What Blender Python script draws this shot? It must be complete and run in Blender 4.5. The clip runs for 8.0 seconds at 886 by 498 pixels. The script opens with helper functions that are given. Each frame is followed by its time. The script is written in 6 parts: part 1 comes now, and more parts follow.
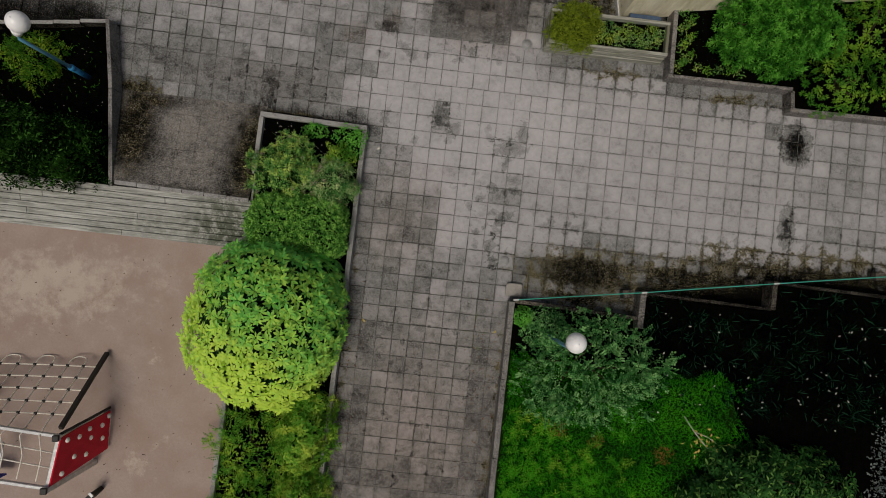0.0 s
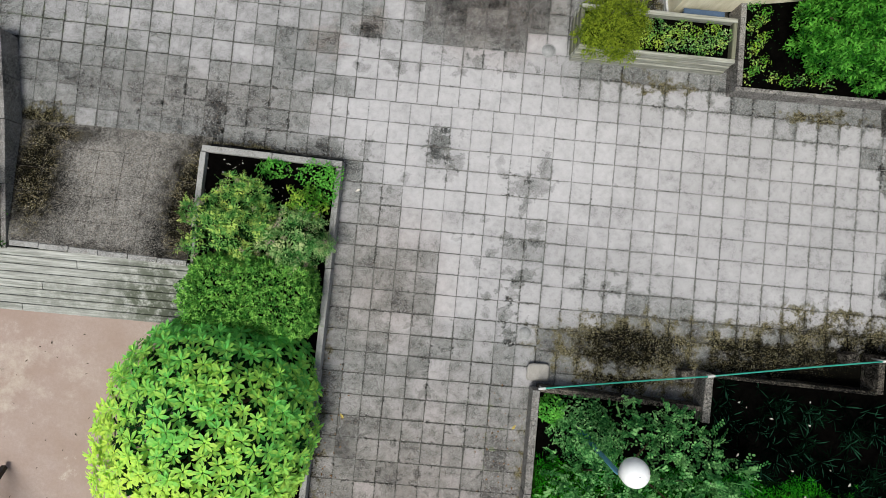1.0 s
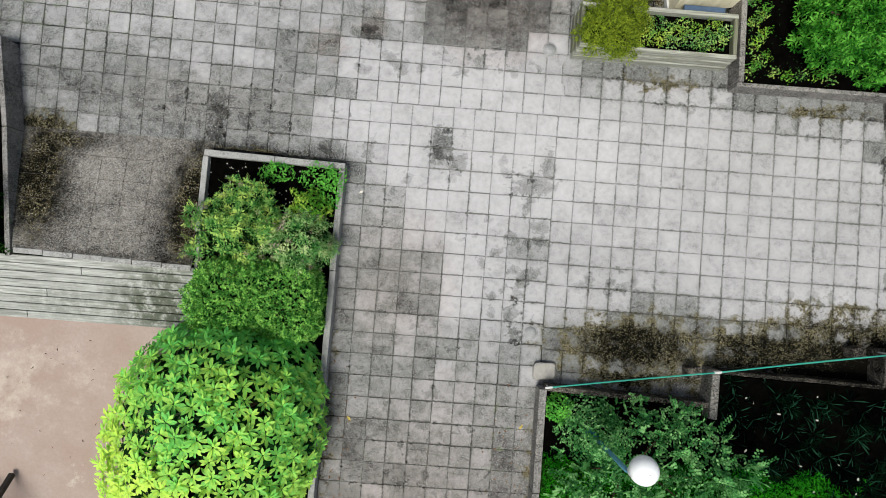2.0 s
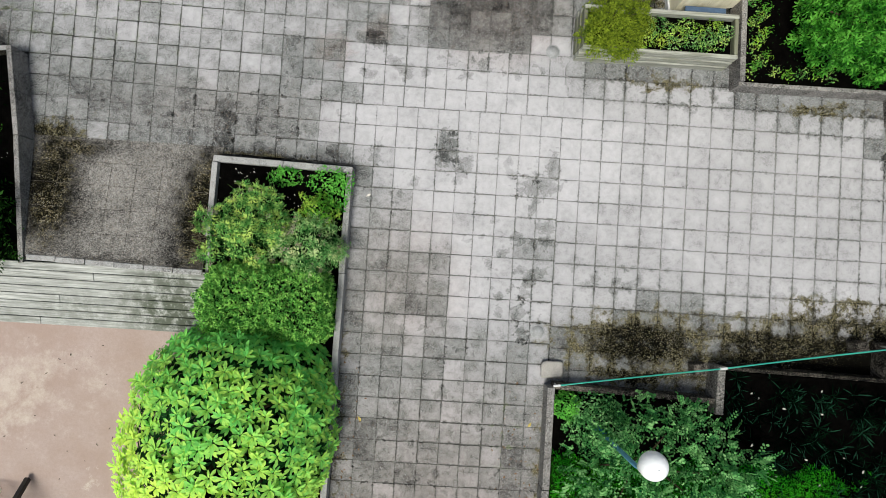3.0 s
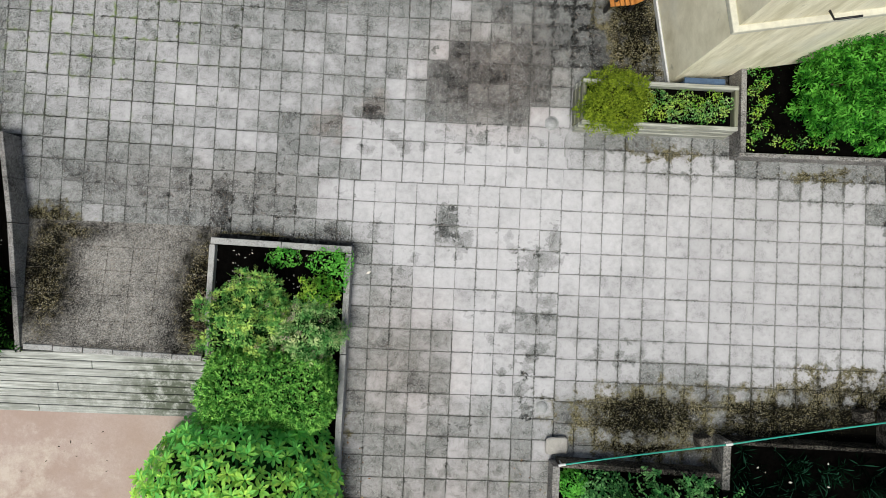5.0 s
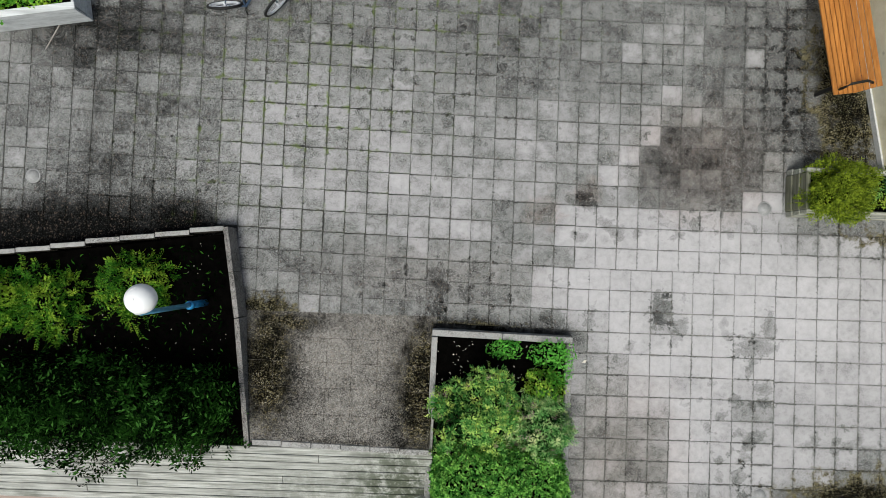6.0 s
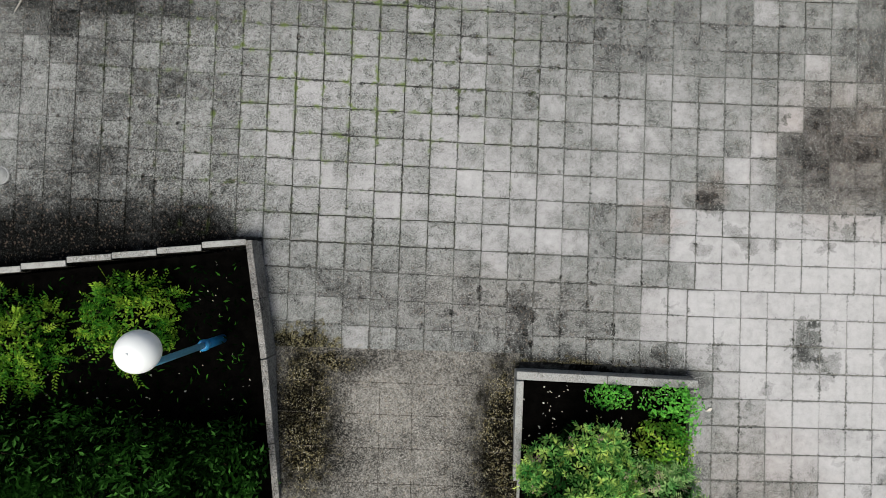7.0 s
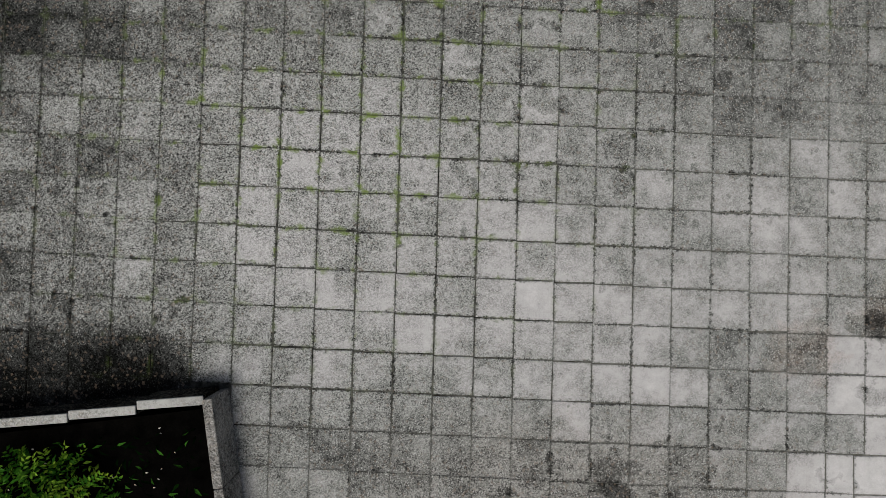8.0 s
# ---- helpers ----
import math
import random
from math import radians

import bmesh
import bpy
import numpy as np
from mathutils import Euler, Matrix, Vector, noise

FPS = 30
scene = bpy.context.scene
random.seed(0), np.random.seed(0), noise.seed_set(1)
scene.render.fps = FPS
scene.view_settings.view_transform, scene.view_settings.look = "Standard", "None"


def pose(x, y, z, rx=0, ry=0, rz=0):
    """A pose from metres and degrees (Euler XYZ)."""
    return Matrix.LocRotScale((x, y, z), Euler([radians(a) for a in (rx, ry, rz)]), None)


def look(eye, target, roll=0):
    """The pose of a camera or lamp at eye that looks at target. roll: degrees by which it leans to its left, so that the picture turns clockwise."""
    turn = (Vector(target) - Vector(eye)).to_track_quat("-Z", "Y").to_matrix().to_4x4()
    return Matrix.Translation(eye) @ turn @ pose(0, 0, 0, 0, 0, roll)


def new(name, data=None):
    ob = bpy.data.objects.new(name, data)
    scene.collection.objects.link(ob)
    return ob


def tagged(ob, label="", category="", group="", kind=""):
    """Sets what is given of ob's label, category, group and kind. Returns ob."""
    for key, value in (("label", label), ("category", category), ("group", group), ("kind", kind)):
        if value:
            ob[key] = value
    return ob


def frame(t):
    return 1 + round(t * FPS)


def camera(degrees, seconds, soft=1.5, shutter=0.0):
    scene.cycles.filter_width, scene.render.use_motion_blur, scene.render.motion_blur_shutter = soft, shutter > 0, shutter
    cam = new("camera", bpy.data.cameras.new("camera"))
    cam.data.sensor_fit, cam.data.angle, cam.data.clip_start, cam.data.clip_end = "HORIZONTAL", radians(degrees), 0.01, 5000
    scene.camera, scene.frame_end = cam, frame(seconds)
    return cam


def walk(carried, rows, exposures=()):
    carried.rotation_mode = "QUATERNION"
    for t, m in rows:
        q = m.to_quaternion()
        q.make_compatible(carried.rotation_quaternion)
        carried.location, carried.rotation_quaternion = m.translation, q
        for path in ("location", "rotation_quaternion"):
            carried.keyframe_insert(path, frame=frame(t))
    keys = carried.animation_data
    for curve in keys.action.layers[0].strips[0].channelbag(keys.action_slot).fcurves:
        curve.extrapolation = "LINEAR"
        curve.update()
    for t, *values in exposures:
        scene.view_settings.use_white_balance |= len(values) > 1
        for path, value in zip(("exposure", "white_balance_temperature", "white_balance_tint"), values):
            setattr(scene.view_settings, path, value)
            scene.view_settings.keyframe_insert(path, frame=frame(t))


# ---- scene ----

# ---------------------------------------------------------------- camera
cam = camera(75.3, 8.0, soft=0.5)
PATH = [
    (0.0, -1.539, -3.400, 10.650, 1.77, -1.27, 6.29),
    (0.1, -1.545, -3.060, 10.320, 1.80, -1.24, 6.14),
    (0.5, -1.582, -2.337, 9.277, 1.91, -1.27, 5.80),
    (1.0, -1.587, -2.341, 8.189, 1.97, -1.14, 5.33),
    (1.5, -1.604, -2.341, 8.148, 2.00, -1.12, 4.85),
    (3.0, -1.761, -2.331, 8.281, 2.01, -1.13, 3.64),
    (3.5, -1.784, -2.299, 8.252, 2.02, -1.09, 3.30),
    (4.0, -1.784, -2.268, 8.242, 2.02, -1.12, 3.01),
    (4.2, -1.777, -2.265, 8.219, 2.02, -1.11, 2.90),
    (5.3, -2.008, -0.641, 8.284, 1.54, -1.37, 2.39),
    (5.5, -2.750, -0.352, 8.349, 1.38, -1.35, 2.28),
    (5.9, -4.525, -0.090, 8.260, 1.64, -0.95, 2.18),
    (6.0, -4.927, -0.048, 8.201, 1.71, -0.88, 2.15),
    (6.5, -5.001, -0.015, 7.288, 1.55, -1.00, 2.02),
    (6.9, -5.602, 0.095, 6.564, 1.42, -0.96, 1.84),
    (7.0, -5.832, 0.204, 6.381, 1.41, -0.81, 1.84),
    (7.5, -6.291, 0.675, 5.279, 1.63, -0.85, 1.73),
    (8.0, -6.243, 1.358, 4.369, 1.58, -0.87, 1.65),
]
LEVEL = 0.64
EXPOSURES = [(t, LEVEL + e, kelvin, tint) for t, e, kelvin, tint in (
    (0.0, -1.16, 7000, 11), (0.5, -0.62, 6700, 8), (1.0, -0.12, 6400, 6), (1.5, 0.0, 6400, 5), (4.2, 0.04, 6400, 5), (5.5, 0.05, 6400, 5),
    (6.0, -0.17, 6400, 5), (6.5, -0.1, 6450, 5), (7.0, -0.06, 6500, 5), (7.5, -0.01, 6550, 5), (8.0, -0.37, 6600, 6))]
walk(cam, [(t, pose(x, y, z, rx, ry, rz)) for t, x, y, z, rx, ry, rz in PATH], EXPOSURES)

# ---------------------------------------------------------------- daylight, overcast
world = bpy.data.worlds.new("overcast_sky")
scene.world = world
world.use_nodes = True
sky = world.node_tree.nodes.new("ShaderNodeTexSky")
sky.sky_type, sky.sun_disc = "NISHITA", False
sky.sun_elevation, sky.sun_rotation = radians(65), radians(200)
sky.air_density, sky.dust_density, sky.ozone_density = 1.0, 5.0, 1.0
world.node_tree.links.new(sky.outputs[0], world.node_tree.nodes["Background"].inputs[0])
world.node_tree.nodes["Background"].inputs[1].default_value = 0.055
sun = new("sun", bpy.data.lights.new("sun", "SUN"))
sun.data.energy, sun.data.angle, sun.data.color = 2.1, radians(24), (1.0, 0.98, 0.94)
sun.matrix_world = look((-1.6, -4.4, 10.0), (0, 0, 0))

# ---------------------------------------------------------------- materials
def mat(name):
    m = bpy.data.materials.new(name)
    m.use_nodes = True
    return m, m.node_tree.nodes, m.node_tree.links, m.node_tree.nodes["Principled BSDF"]


def math_node(ns, ls, op, a, b=None, c=None, clamp=False):
    n = ns.new("ShaderNodeMath")
    n.operation, n.use_clamp = op, clamp
    for k, v in enumerate((a, b, c)):
        if v is None:
            continue
        if isinstance(v, (int, float)):
            n.inputs[k].default_value = v
        else:
            ls.new(v, n.inputs[k])
    return n.outputs[0]


def mix_col(ns, ls, fac, a, b, mode="MIX"):
    n = ns.new("ShaderNodeMix")
    n.data_type, n.blend_type = "RGBA", mode
    for sock, v in ((n.inputs[0], fac), (n.inputs[6], a), (n.inputs[7], b)):
        if isinstance(v, (int, float)):
            sock.default_value = v
        elif isinstance(v, tuple):
            sock.default_value = (*v, 1)
        else:
            ls.new(v, sock)
    return n.outputs[2]


def noise_tex(ns, ls, vec, scale, detail=4.0, rough=0.6):
    n = ns.new("ShaderNodeTexNoise")
    n.inputs["Scale"].default_value, n.inputs["Detail"].default_value, n.inputs["Roughness"].default_value = scale, detail, rough
    ls.new(vec, n.inputs["Vector"])
    return n.outputs[0]


def ramp(ns, ls, fac, lo, hi, a=0.0, b=1.0):
    n = ns.new("ShaderNodeMapRange")
    for k, v in enumerate((lo, hi, a, b)):
        n.inputs[k + 1].default_value = v
    ls.new(fac, n.inputs[0])
    return n.outputs[0]


def island_random(ns, ls):
    """One random number for each piece, joined or not."""
    a, b = ns.new("ShaderNodeObjectInfo"), ns.new("ShaderNodeNewGeometry")
    return math_node(ns, ls, "FRACT", math_node(ns, ls, "ADD", a.outputs["Random"], b.outputs["Random Per Island"]))


def bumped(ns, ls, bsdf, height, strength, distance):
    b = ns.new("ShaderNodeBump")
    b.inputs["Strength"].default_value, b.inputs["Distance"].default_value = strength, distance
    ls.new(height, b.inputs["Height"])
    ls.new(b.outputs[0], bsdf.inputs["Normal"])


def plain(name, colour, rough=0.6, vary=0.25, scale=6.0, fine=60.0, bump=0.15, metal=0.0, second=None, share=(0.3, 0.7)):
    """A surface with blotches and fine grain."""
    m, ns, ls, p = mat(name)
    pos = ns.new("ShaderNodeNewGeometry").outputs["Position"]
    big, small = noise_tex(ns, ls, pos, scale), noise_tex(ns, ls, pos, fine, 3)
    dark = tuple(c * (1 - vary) for c in colour)
    light = second or tuple(min(1, c * (1 + vary)) for c in colour)
    col = mix_col(ns, ls, ramp(ns, ls, big, *share), dark, light)
    col = mix_col(ns, ls, ramp(ns, ls, small, 0.35, 0.65, 0.0, 0.35), col, tuple(c * 0.6 for c in dark))
    ls.new(col, p.inputs["Base Color"])
    p.inputs["Roughness"].default_value, p.inputs["Metallic"].default_value = rough, metal
    p.inputs["Specular IOR Level"].default_value = 0.03 if rough > 0.75 else 0.4
    if bump:
        bumped(ns, ls, p, small, bump, 0.01)
    return m


def leaf_mat(name, low, high, tip=None, patch=1.6, rough=0.45, bias=0.0, sunny=None, spark=None):
    """Leaves: each one differs a little, and whole shoots differ in patches."""
    m, ns, ls, p = mat(name)
    pos = ns.new("ShaderNodeNewGeometry").outputs["Position"]
    rnd = island_random(ns, ls)
    big = noise_tex(ns, ls, pos, patch, 2)
    f = math_node(ns, ls, "ADD", math_node(ns, ls, "MULTIPLY", rnd, 0.5), ramp(ns, ls, big, 0.34, 0.66, -0.1 + bias, 0.6 + bias), clamp=True)
    # South side yellower and paler: sunlight put into the leaf colour.
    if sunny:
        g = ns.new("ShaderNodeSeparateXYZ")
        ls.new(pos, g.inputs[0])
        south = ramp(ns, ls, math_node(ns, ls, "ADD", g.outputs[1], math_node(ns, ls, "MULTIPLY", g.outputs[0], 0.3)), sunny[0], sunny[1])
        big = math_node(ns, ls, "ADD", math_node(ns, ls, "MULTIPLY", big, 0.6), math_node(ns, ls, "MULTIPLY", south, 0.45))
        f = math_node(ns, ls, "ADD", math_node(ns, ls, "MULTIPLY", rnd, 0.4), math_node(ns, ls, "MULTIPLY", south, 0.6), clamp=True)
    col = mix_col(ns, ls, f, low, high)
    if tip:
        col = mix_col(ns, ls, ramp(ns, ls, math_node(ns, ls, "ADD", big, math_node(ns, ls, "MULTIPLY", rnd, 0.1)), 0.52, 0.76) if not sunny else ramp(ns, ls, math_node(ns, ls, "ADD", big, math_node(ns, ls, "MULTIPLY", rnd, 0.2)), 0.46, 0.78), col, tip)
    # A few leaves are painted bright, standing in for highlights.
    if spark:
        col = mix_col(ns, ls, ramp(ns, ls, rnd, 0.8, 0.95), col, spark)
    ls.new(col, p.inputs["Base Color"])
    p.inputs["Roughness"].default_value = rough
    p.inputs["Specular IOR Level"].default_value = 0.07
    thin, both = ns.new("ShaderNodeBsdfTranslucent"), ns.new("ShaderNodeMixShader")
    ls.new(col, thin.inputs["Color"])
    both.inputs[0].default_value = 0.3
    ls.new(p.outputs[0], both.inputs[1])
    ls.new(thin.outputs[0], both.inputs[2])
    ls.new(both.outputs[0], ns["Material Output"].inputs["Surface"])
    return m


def blotches(ns, ls, pos, spots, ragged=1.0):
    """Stains with uneven edges: centre x, y, half width, half depth, turn, strength."""
    warp = ns.new("ShaderNodeTexNoise")
    warp.inputs["Scale"].default_value, warp.inputs["Detail"].default_value, warp.inputs["Roughness"].default_value = 3.5, 6.0, 0.7
    ls.new(pos, warp.inputs["Vector"])
    shifted = ns.new("ShaderNodeVectorMath")
    shifted.operation = "MULTIPLY_ADD"
    ls.new(warp.outputs["Color"], shifted.inputs[0])
    shifted.inputs[1].default_value = (ragged, ragged, 0.0)
    ls.new(pos, shifted.inputs[2])
    total = None
    for x, y, rx, ry, turn, strength in spots:
        if turn:
            g = ns.new("ShaderNodeMapping")
            g.vector_type = "TEXTURE"
            g.inputs["Location"].default_value = (x + ragged / 2, y + ragged / 2, 0)
            g.inputs["Rotation"].default_value = (0, 0, radians(turn))
            g.inputs["Scale"].default_value = (rx, ry, 50.0)
        else:
            g = ns.new("ShaderNodeVectorMath")
            g.operation = "MULTIPLY_ADD"
            g.inputs[1].default_value = (1 / rx, 1 / ry, 0.02)
            g.inputs[2].default_value = (-(x + ragged / 2) / rx, -(y + ragged / 2) / ry, 0)
        ls.new(shifted.outputs[0], g.inputs[0])
        d = ns.new("ShaderNodeVectorMath")
        d.operation = "LENGTH"
        ls.new(g.outputs[0], d.inputs[0])
        b = ramp(ns, ls, d.outputs[1], 1.7, 0.3, 0.0, strength)
        total = b if total is None else math_node(ns, ls, "MAXIMUM", total, b)
    return total


def grains(ns, ls, pos, scale, dims="2D"):
    """One random number for each grain of grit."""
    v = ns.new("ShaderNodeTexVoronoi")
    v.voronoi_dimensions = dims
    v.inputs["Scale"].default_value = scale
    ls.new(pos, v.inputs["Vector"])
    one = ns.new("ShaderNodeSeparateColor")
    ls.new(v.outputs["Color"], one.inputs[0])
    return one.outputs[0], one.outputs[1]


def stone_mat(name, spots, clean_tone, matrix, pale_grain, level, tint=(0.09, 0.074, 0.03), warm=1.0):
    """Cast concrete with exposed grit: pale and smooth where clean, dark and speckled where weathered, moss in patches."""
    m, ns, ls, p = mat(name)
    op = lambda kind, a, b, clamp=False: math_node(ns, ls, kind, a, b, clamp=clamp)
    pos = ns.new("ShaderNodeNewGeometry").outputs["Position"]
    wide, mid = noise_tex(ns, ls, pos, 0.9, 4, 0.6), noise_tex(ns, ls, pos, 4.0, 6, 0.7)
    coarse, fine = noise_tex(ns, ls, pos, 11.0, 5, 0.75), noise_tex(ns, ls, pos, 45.0, 4, 0.8)
    grain, hue = grains(ns, ls, pos, 130.0, "3D")
    lump, lump_hue = grains(ns, ls, pos, 62.0, "3D")
    clump, clump_hue = grains(ns, ls, pos, 70.0, "3D")
    growth = blotches(ns, ls, pos, spots, 0.3) if spots else op("ADD", 0.0, 0.0)
    value = op("ADD", level, op("MULTIPLY", op("SUBTRACT", mid, 0.5), 0.95))
    value = op("ADD", value, op("MULTIPLY", op("SUBTRACT", wide, 0.5), 0.85))
    value = op("ADD", value, op("MULTIPLY", op("SUBTRACT", coarse, 0.5), 0.45))
    value = op("SUBTRACT", value, op("MULTIPLY", growth, 0.55))
    # weathered skin: dark cement with pale grit, more cement showing where it is dirtier
    pick = op("ADD", op("ADD", op("MULTIPLY", grain, 0.46), op("MULTIPLY", lump, 0.28)), op("MULTIPLY", ramp(ns, ls, fine, 0.3, 0.7), 0.26))
    cut = ramp(ns, ls, value, 0.8, -0.5, 0.22, 0.95)
    lit = ramp(ns, ls, op("SUBTRACT", pick, cut), -0.22, 0.38)
    stone_col = mix_col(ns, ls, ramp(ns, ls, hue, 0.0, 1.0), pale_grain, tuple(0.55 * c for c in pale_grain))
    stone_col = mix_col(ns, ls, ramp(ns, ls, lump_hue, 0.75, 0.95, 0.0, 0.5), stone_col, (0.3 * warm, 0.24 * warm, 0.19))
    cement = mix_col(ns, ls, ramp(ns, ls, value, -0.1, 0.62), (0.003, 0.003, 0.0028), matrix)
    worn = mix_col(ns, ls, lit, cement, stone_col)
    # clean skin
    smooth = mix_col(ns, ls, ramp(ns, ls, coarse, 0.3, 0.7), tuple(0.8 * c for c in clean_tone), clean_tone)
    smooth = mix_col(ns, ls, ramp(ns, ls, pick, 0.36, 0.2, 0.0, 0.3), smooth, tuple(0.35 * c for c in clean_tone))
    smooth = mix_col(ns, ls, ramp(ns, ls, value, 0.85, 0.25), smooth, tuple(0.42 * c for c in clean_tone))
    col = mix_col(ns, ls, ramp(ns, ls, value, 0.55, 0.88), worn, smooth)
    if spots:
        # moss: black mat with olive and brown tufts
        olive = mix_col(ns, ls, ramp(ns, ls, clump_hue, 0.1, 0.9), tint, tuple(2.6 * c for c in tint))
        olive = mix_col(ns, ls, ramp(ns, ls, hue, 0.8, 0.88), olive, (0.4, 0.37, 0.3))
        tufts = op("MULTIPLY", ramp(ns, ls, op("ADD", op("ADD", op("MULTIPLY", pick, 0.45), op("MULTIPLY", clump, 0.55)), op("MULTIPLY", op("SUBTRACT", growth, 0.75), -0.5)), 0.43, 0.57), ramp(ns, ls, mid, 0.4, 0.56, 0.1, 1.0))
        mat_col = mix_col(ns, ls, tufts, (0.003, 0.0028, 0.002), olive)
        field = op("ADD", op("MULTIPLY", op("SUBTRACT", coarse, 0.5), 1.3), op("MULTIPLY", op("SUBTRACT", pick, 0.5), 0.6))
        col = mix_col(ns, ls, ramp(ns, ls, op("ADD", growth, field), 0.6, 0.85), col, mat_col)
    ls.new(col, p.inputs["Base Color"])
    p.inputs["Roughness"].default_value, p.inputs["Specular IOR Level"].default_value = 0.9, 0.03
    bumped(ns, ls, p, op("ADD", fine, grain), 0.3, 0.004)
    return m


# stains: centre x, y, half width, half depth, turn, strength
GRIME = [(5.08, -0.35, 0.23, 0.3, 0, 1.6), (5.06, -1.95, 0.14, 0.36, 0, 1.0), (-0.28, -1.03, 0.3, 0.17, 8, 0.7), (-0.1, -0.75, 0.1, 0.24, 0, 0.7), (-0.36, -1.3, 0.05, 0.2, 0, 0.7), (-1.66, -0.58, 0.19, 0.32, 0, 0.5), (-1.4, -0.76, 0.16, 0.13, 0, 0.55), (-0.42, -3.18, 0.1, 0.16, 15, 0.5),
         (-0.46, -2.7, 0.14, 0.2, 20, 0.25), (-1.9, 1.95, 0.06, 0.06, 0, 0.5), (-4.0, -0.9, 1.3, 0.14, 0, 0.25), (-7.3, -0.7, 0.3, 0.12, 0, 0.6)]
FILM = [(-2.3, 0.55, 0.9, 0.25, 0, 0.6), (-1.3, 0.72, 1.1, 0.2, 0, 0.65), (-3.0, -0.8, 0.6, 0.5, 0, 0.55), (-2.7, 0.95, 0.35, 0.35, 0, 0.55), (0.98, 2.55, 0.6, 1.5, 10, 0.65), (-0.5, -2.4, 0.6, 0.9, 0, 0.55), (-0.4, -0.95, 0.5, 0.6, 0, 0.45), (-1.5, -0.65, 0.4, 0.5, 0, 0.55), (-4.6, -0.3, 1.2, 0.5, 0, 0.55),
        (-9.0, 1.4, 1.6, 1.4, 0, 0.25), (-5.6, 2.4, 2.6, 1.2, 0, 0.4), (-1.5, -5.5, 1.4, 3.0, 0, 0.35), (-2.1, -2.4, 0.6, 0.7, 0, 0.15), (-0.2, -1.75, 0.5, 0.3, 0, 0.55), (-2.3, -1.2, 0.5, 0.4, 0, 0.5)]
# Dark bands, mostly by walls: damp algae with the walls' shade painted in.
DAMP_AND_SHADE = [(-7.35, -0.72, 0.34, 0.15, 0, 0.5), (-10.3, 0.1, 1.5, 0.52, 8, 1.3), (-8.6, 0.38, 0.5, 0.32, 8, 1.1), (-9.6, 1.05, 0.7, 0.45, 0, 0.3), (-4.2, 3.3, 1.2, 0.5, 0, 0.16), (-4.2, -0.9, 0.9, 0.17, 0, 0.55), (-9.8, 3.1, 1.0, 0.5, 0, 0.36), (-9.6, 2.35, 0.6, 0.45, 0, 0.25)]
SOILED = [(4.6, -0.9, 2.0, 1.2, 0, 0.4), (1.7, 0.5, 1.5, 0.34, 0, 0.9), (4.0, 0.2, 1.6, 0.3, 0, 0.8), (5.0, -2.7, 3.0, 0.55, 3, 1.1), (0.9, -2.35, 0.9, 0.4, 0, 0.8), (0.3, 2.7, 0.8, 1.5, 10, 0.8), (-0.25, -2.7, 0.5, 0.7, 0, 0.45), (-8.8, 3.4, 2.6, 0.5, 0, 0.3)]
WARM = [(-2.2, -2.7, 0.7, 0.9, 0, 0.55), (-1.05, 1.65, 0.8, 0.65, 0, 0.9), (-5.2, -0.2, 1.3, 0.35, 0, 0.3), (-1.5, -6.8, 1.6, 2.2, 0, 0.95), (-3.4, 0.8, 0.18, 0.15, 0, 0.8), (-2.76, 1.1, 0.16, 0.14, 0, 0.8)]
MOSS = [(5.7, -3.4, 3.4, 0.84, 4, 1.35), (1.35, -3.2, 1.2, 0.46, 4, 0.98), (1.3, -3.7, 0.8, 0.16, 2, 0.95), (4.2, -2.75, 1.9, 0.36, 5, 0.75), (3.2, -3.15, 1.2, 0.42, 4, 0.95), (7.0, -2.75, 1.6, 0.4, 2, 0.8), (0.95, 2.6, 0.5, 1.4, 10, 0.95), (1.5, 0.62, 0.7, 0.16, 0, 0.6), (3.9, 0.36, 0.8, 0.12, 0, 0.72),
        (-4.0, -0.95, 1.2, 0.1, 0, 0.7), (-7.3, -0.7, 0.5, 0.16, 0, 0.9), (-2.95, -5.5, 0.08, 3.2, 0, 0.6), (-0.06, -6.5, 0.1, 2.6, 0, 0.7), (-9.4, 3.2, 1.2, 0.4, 0, 0.2), (-5.5, 4.3, 6.0, 0.5, 0, 0.36)]
WEATHERED = [(-8.2, 2.2, 2.4, 1.8, 0, 2.4), (-6.0, -0.3, 1.2, 0.4, 0, 0.8)]
GREEN = [(-7.1, 2.3, 1.7, 1.3, 0, 1.0), (-0.6, -4.6, 0.2, 0.4, 0, 0.8), (-5.4, 3.6, 2.0, 0.5, 0, 0.8)]
FILLED = [(-5.6, -0.35, 1.9, 0.42, 0, 1.0), (-2.2, -2.8, 0.75, 0.9, 0, 0.9), (-1.05, 1.65, 0.8, 0.6, 0, 0.95), (-1.6, -6.5, 1.4, 1.8, 0, 0.85), (2.2, -3.0, 2.2, 0.4, 0, 0.9)]


def scaled(ns, ls, col, gain):
    n = ns.new("ShaderNodeVectorMath")
    n.operation = "SCALE"
    ls.new(col, n.inputs[0])
    ls.new(gain, n.inputs["Scale"])
    return n.outputs[0]


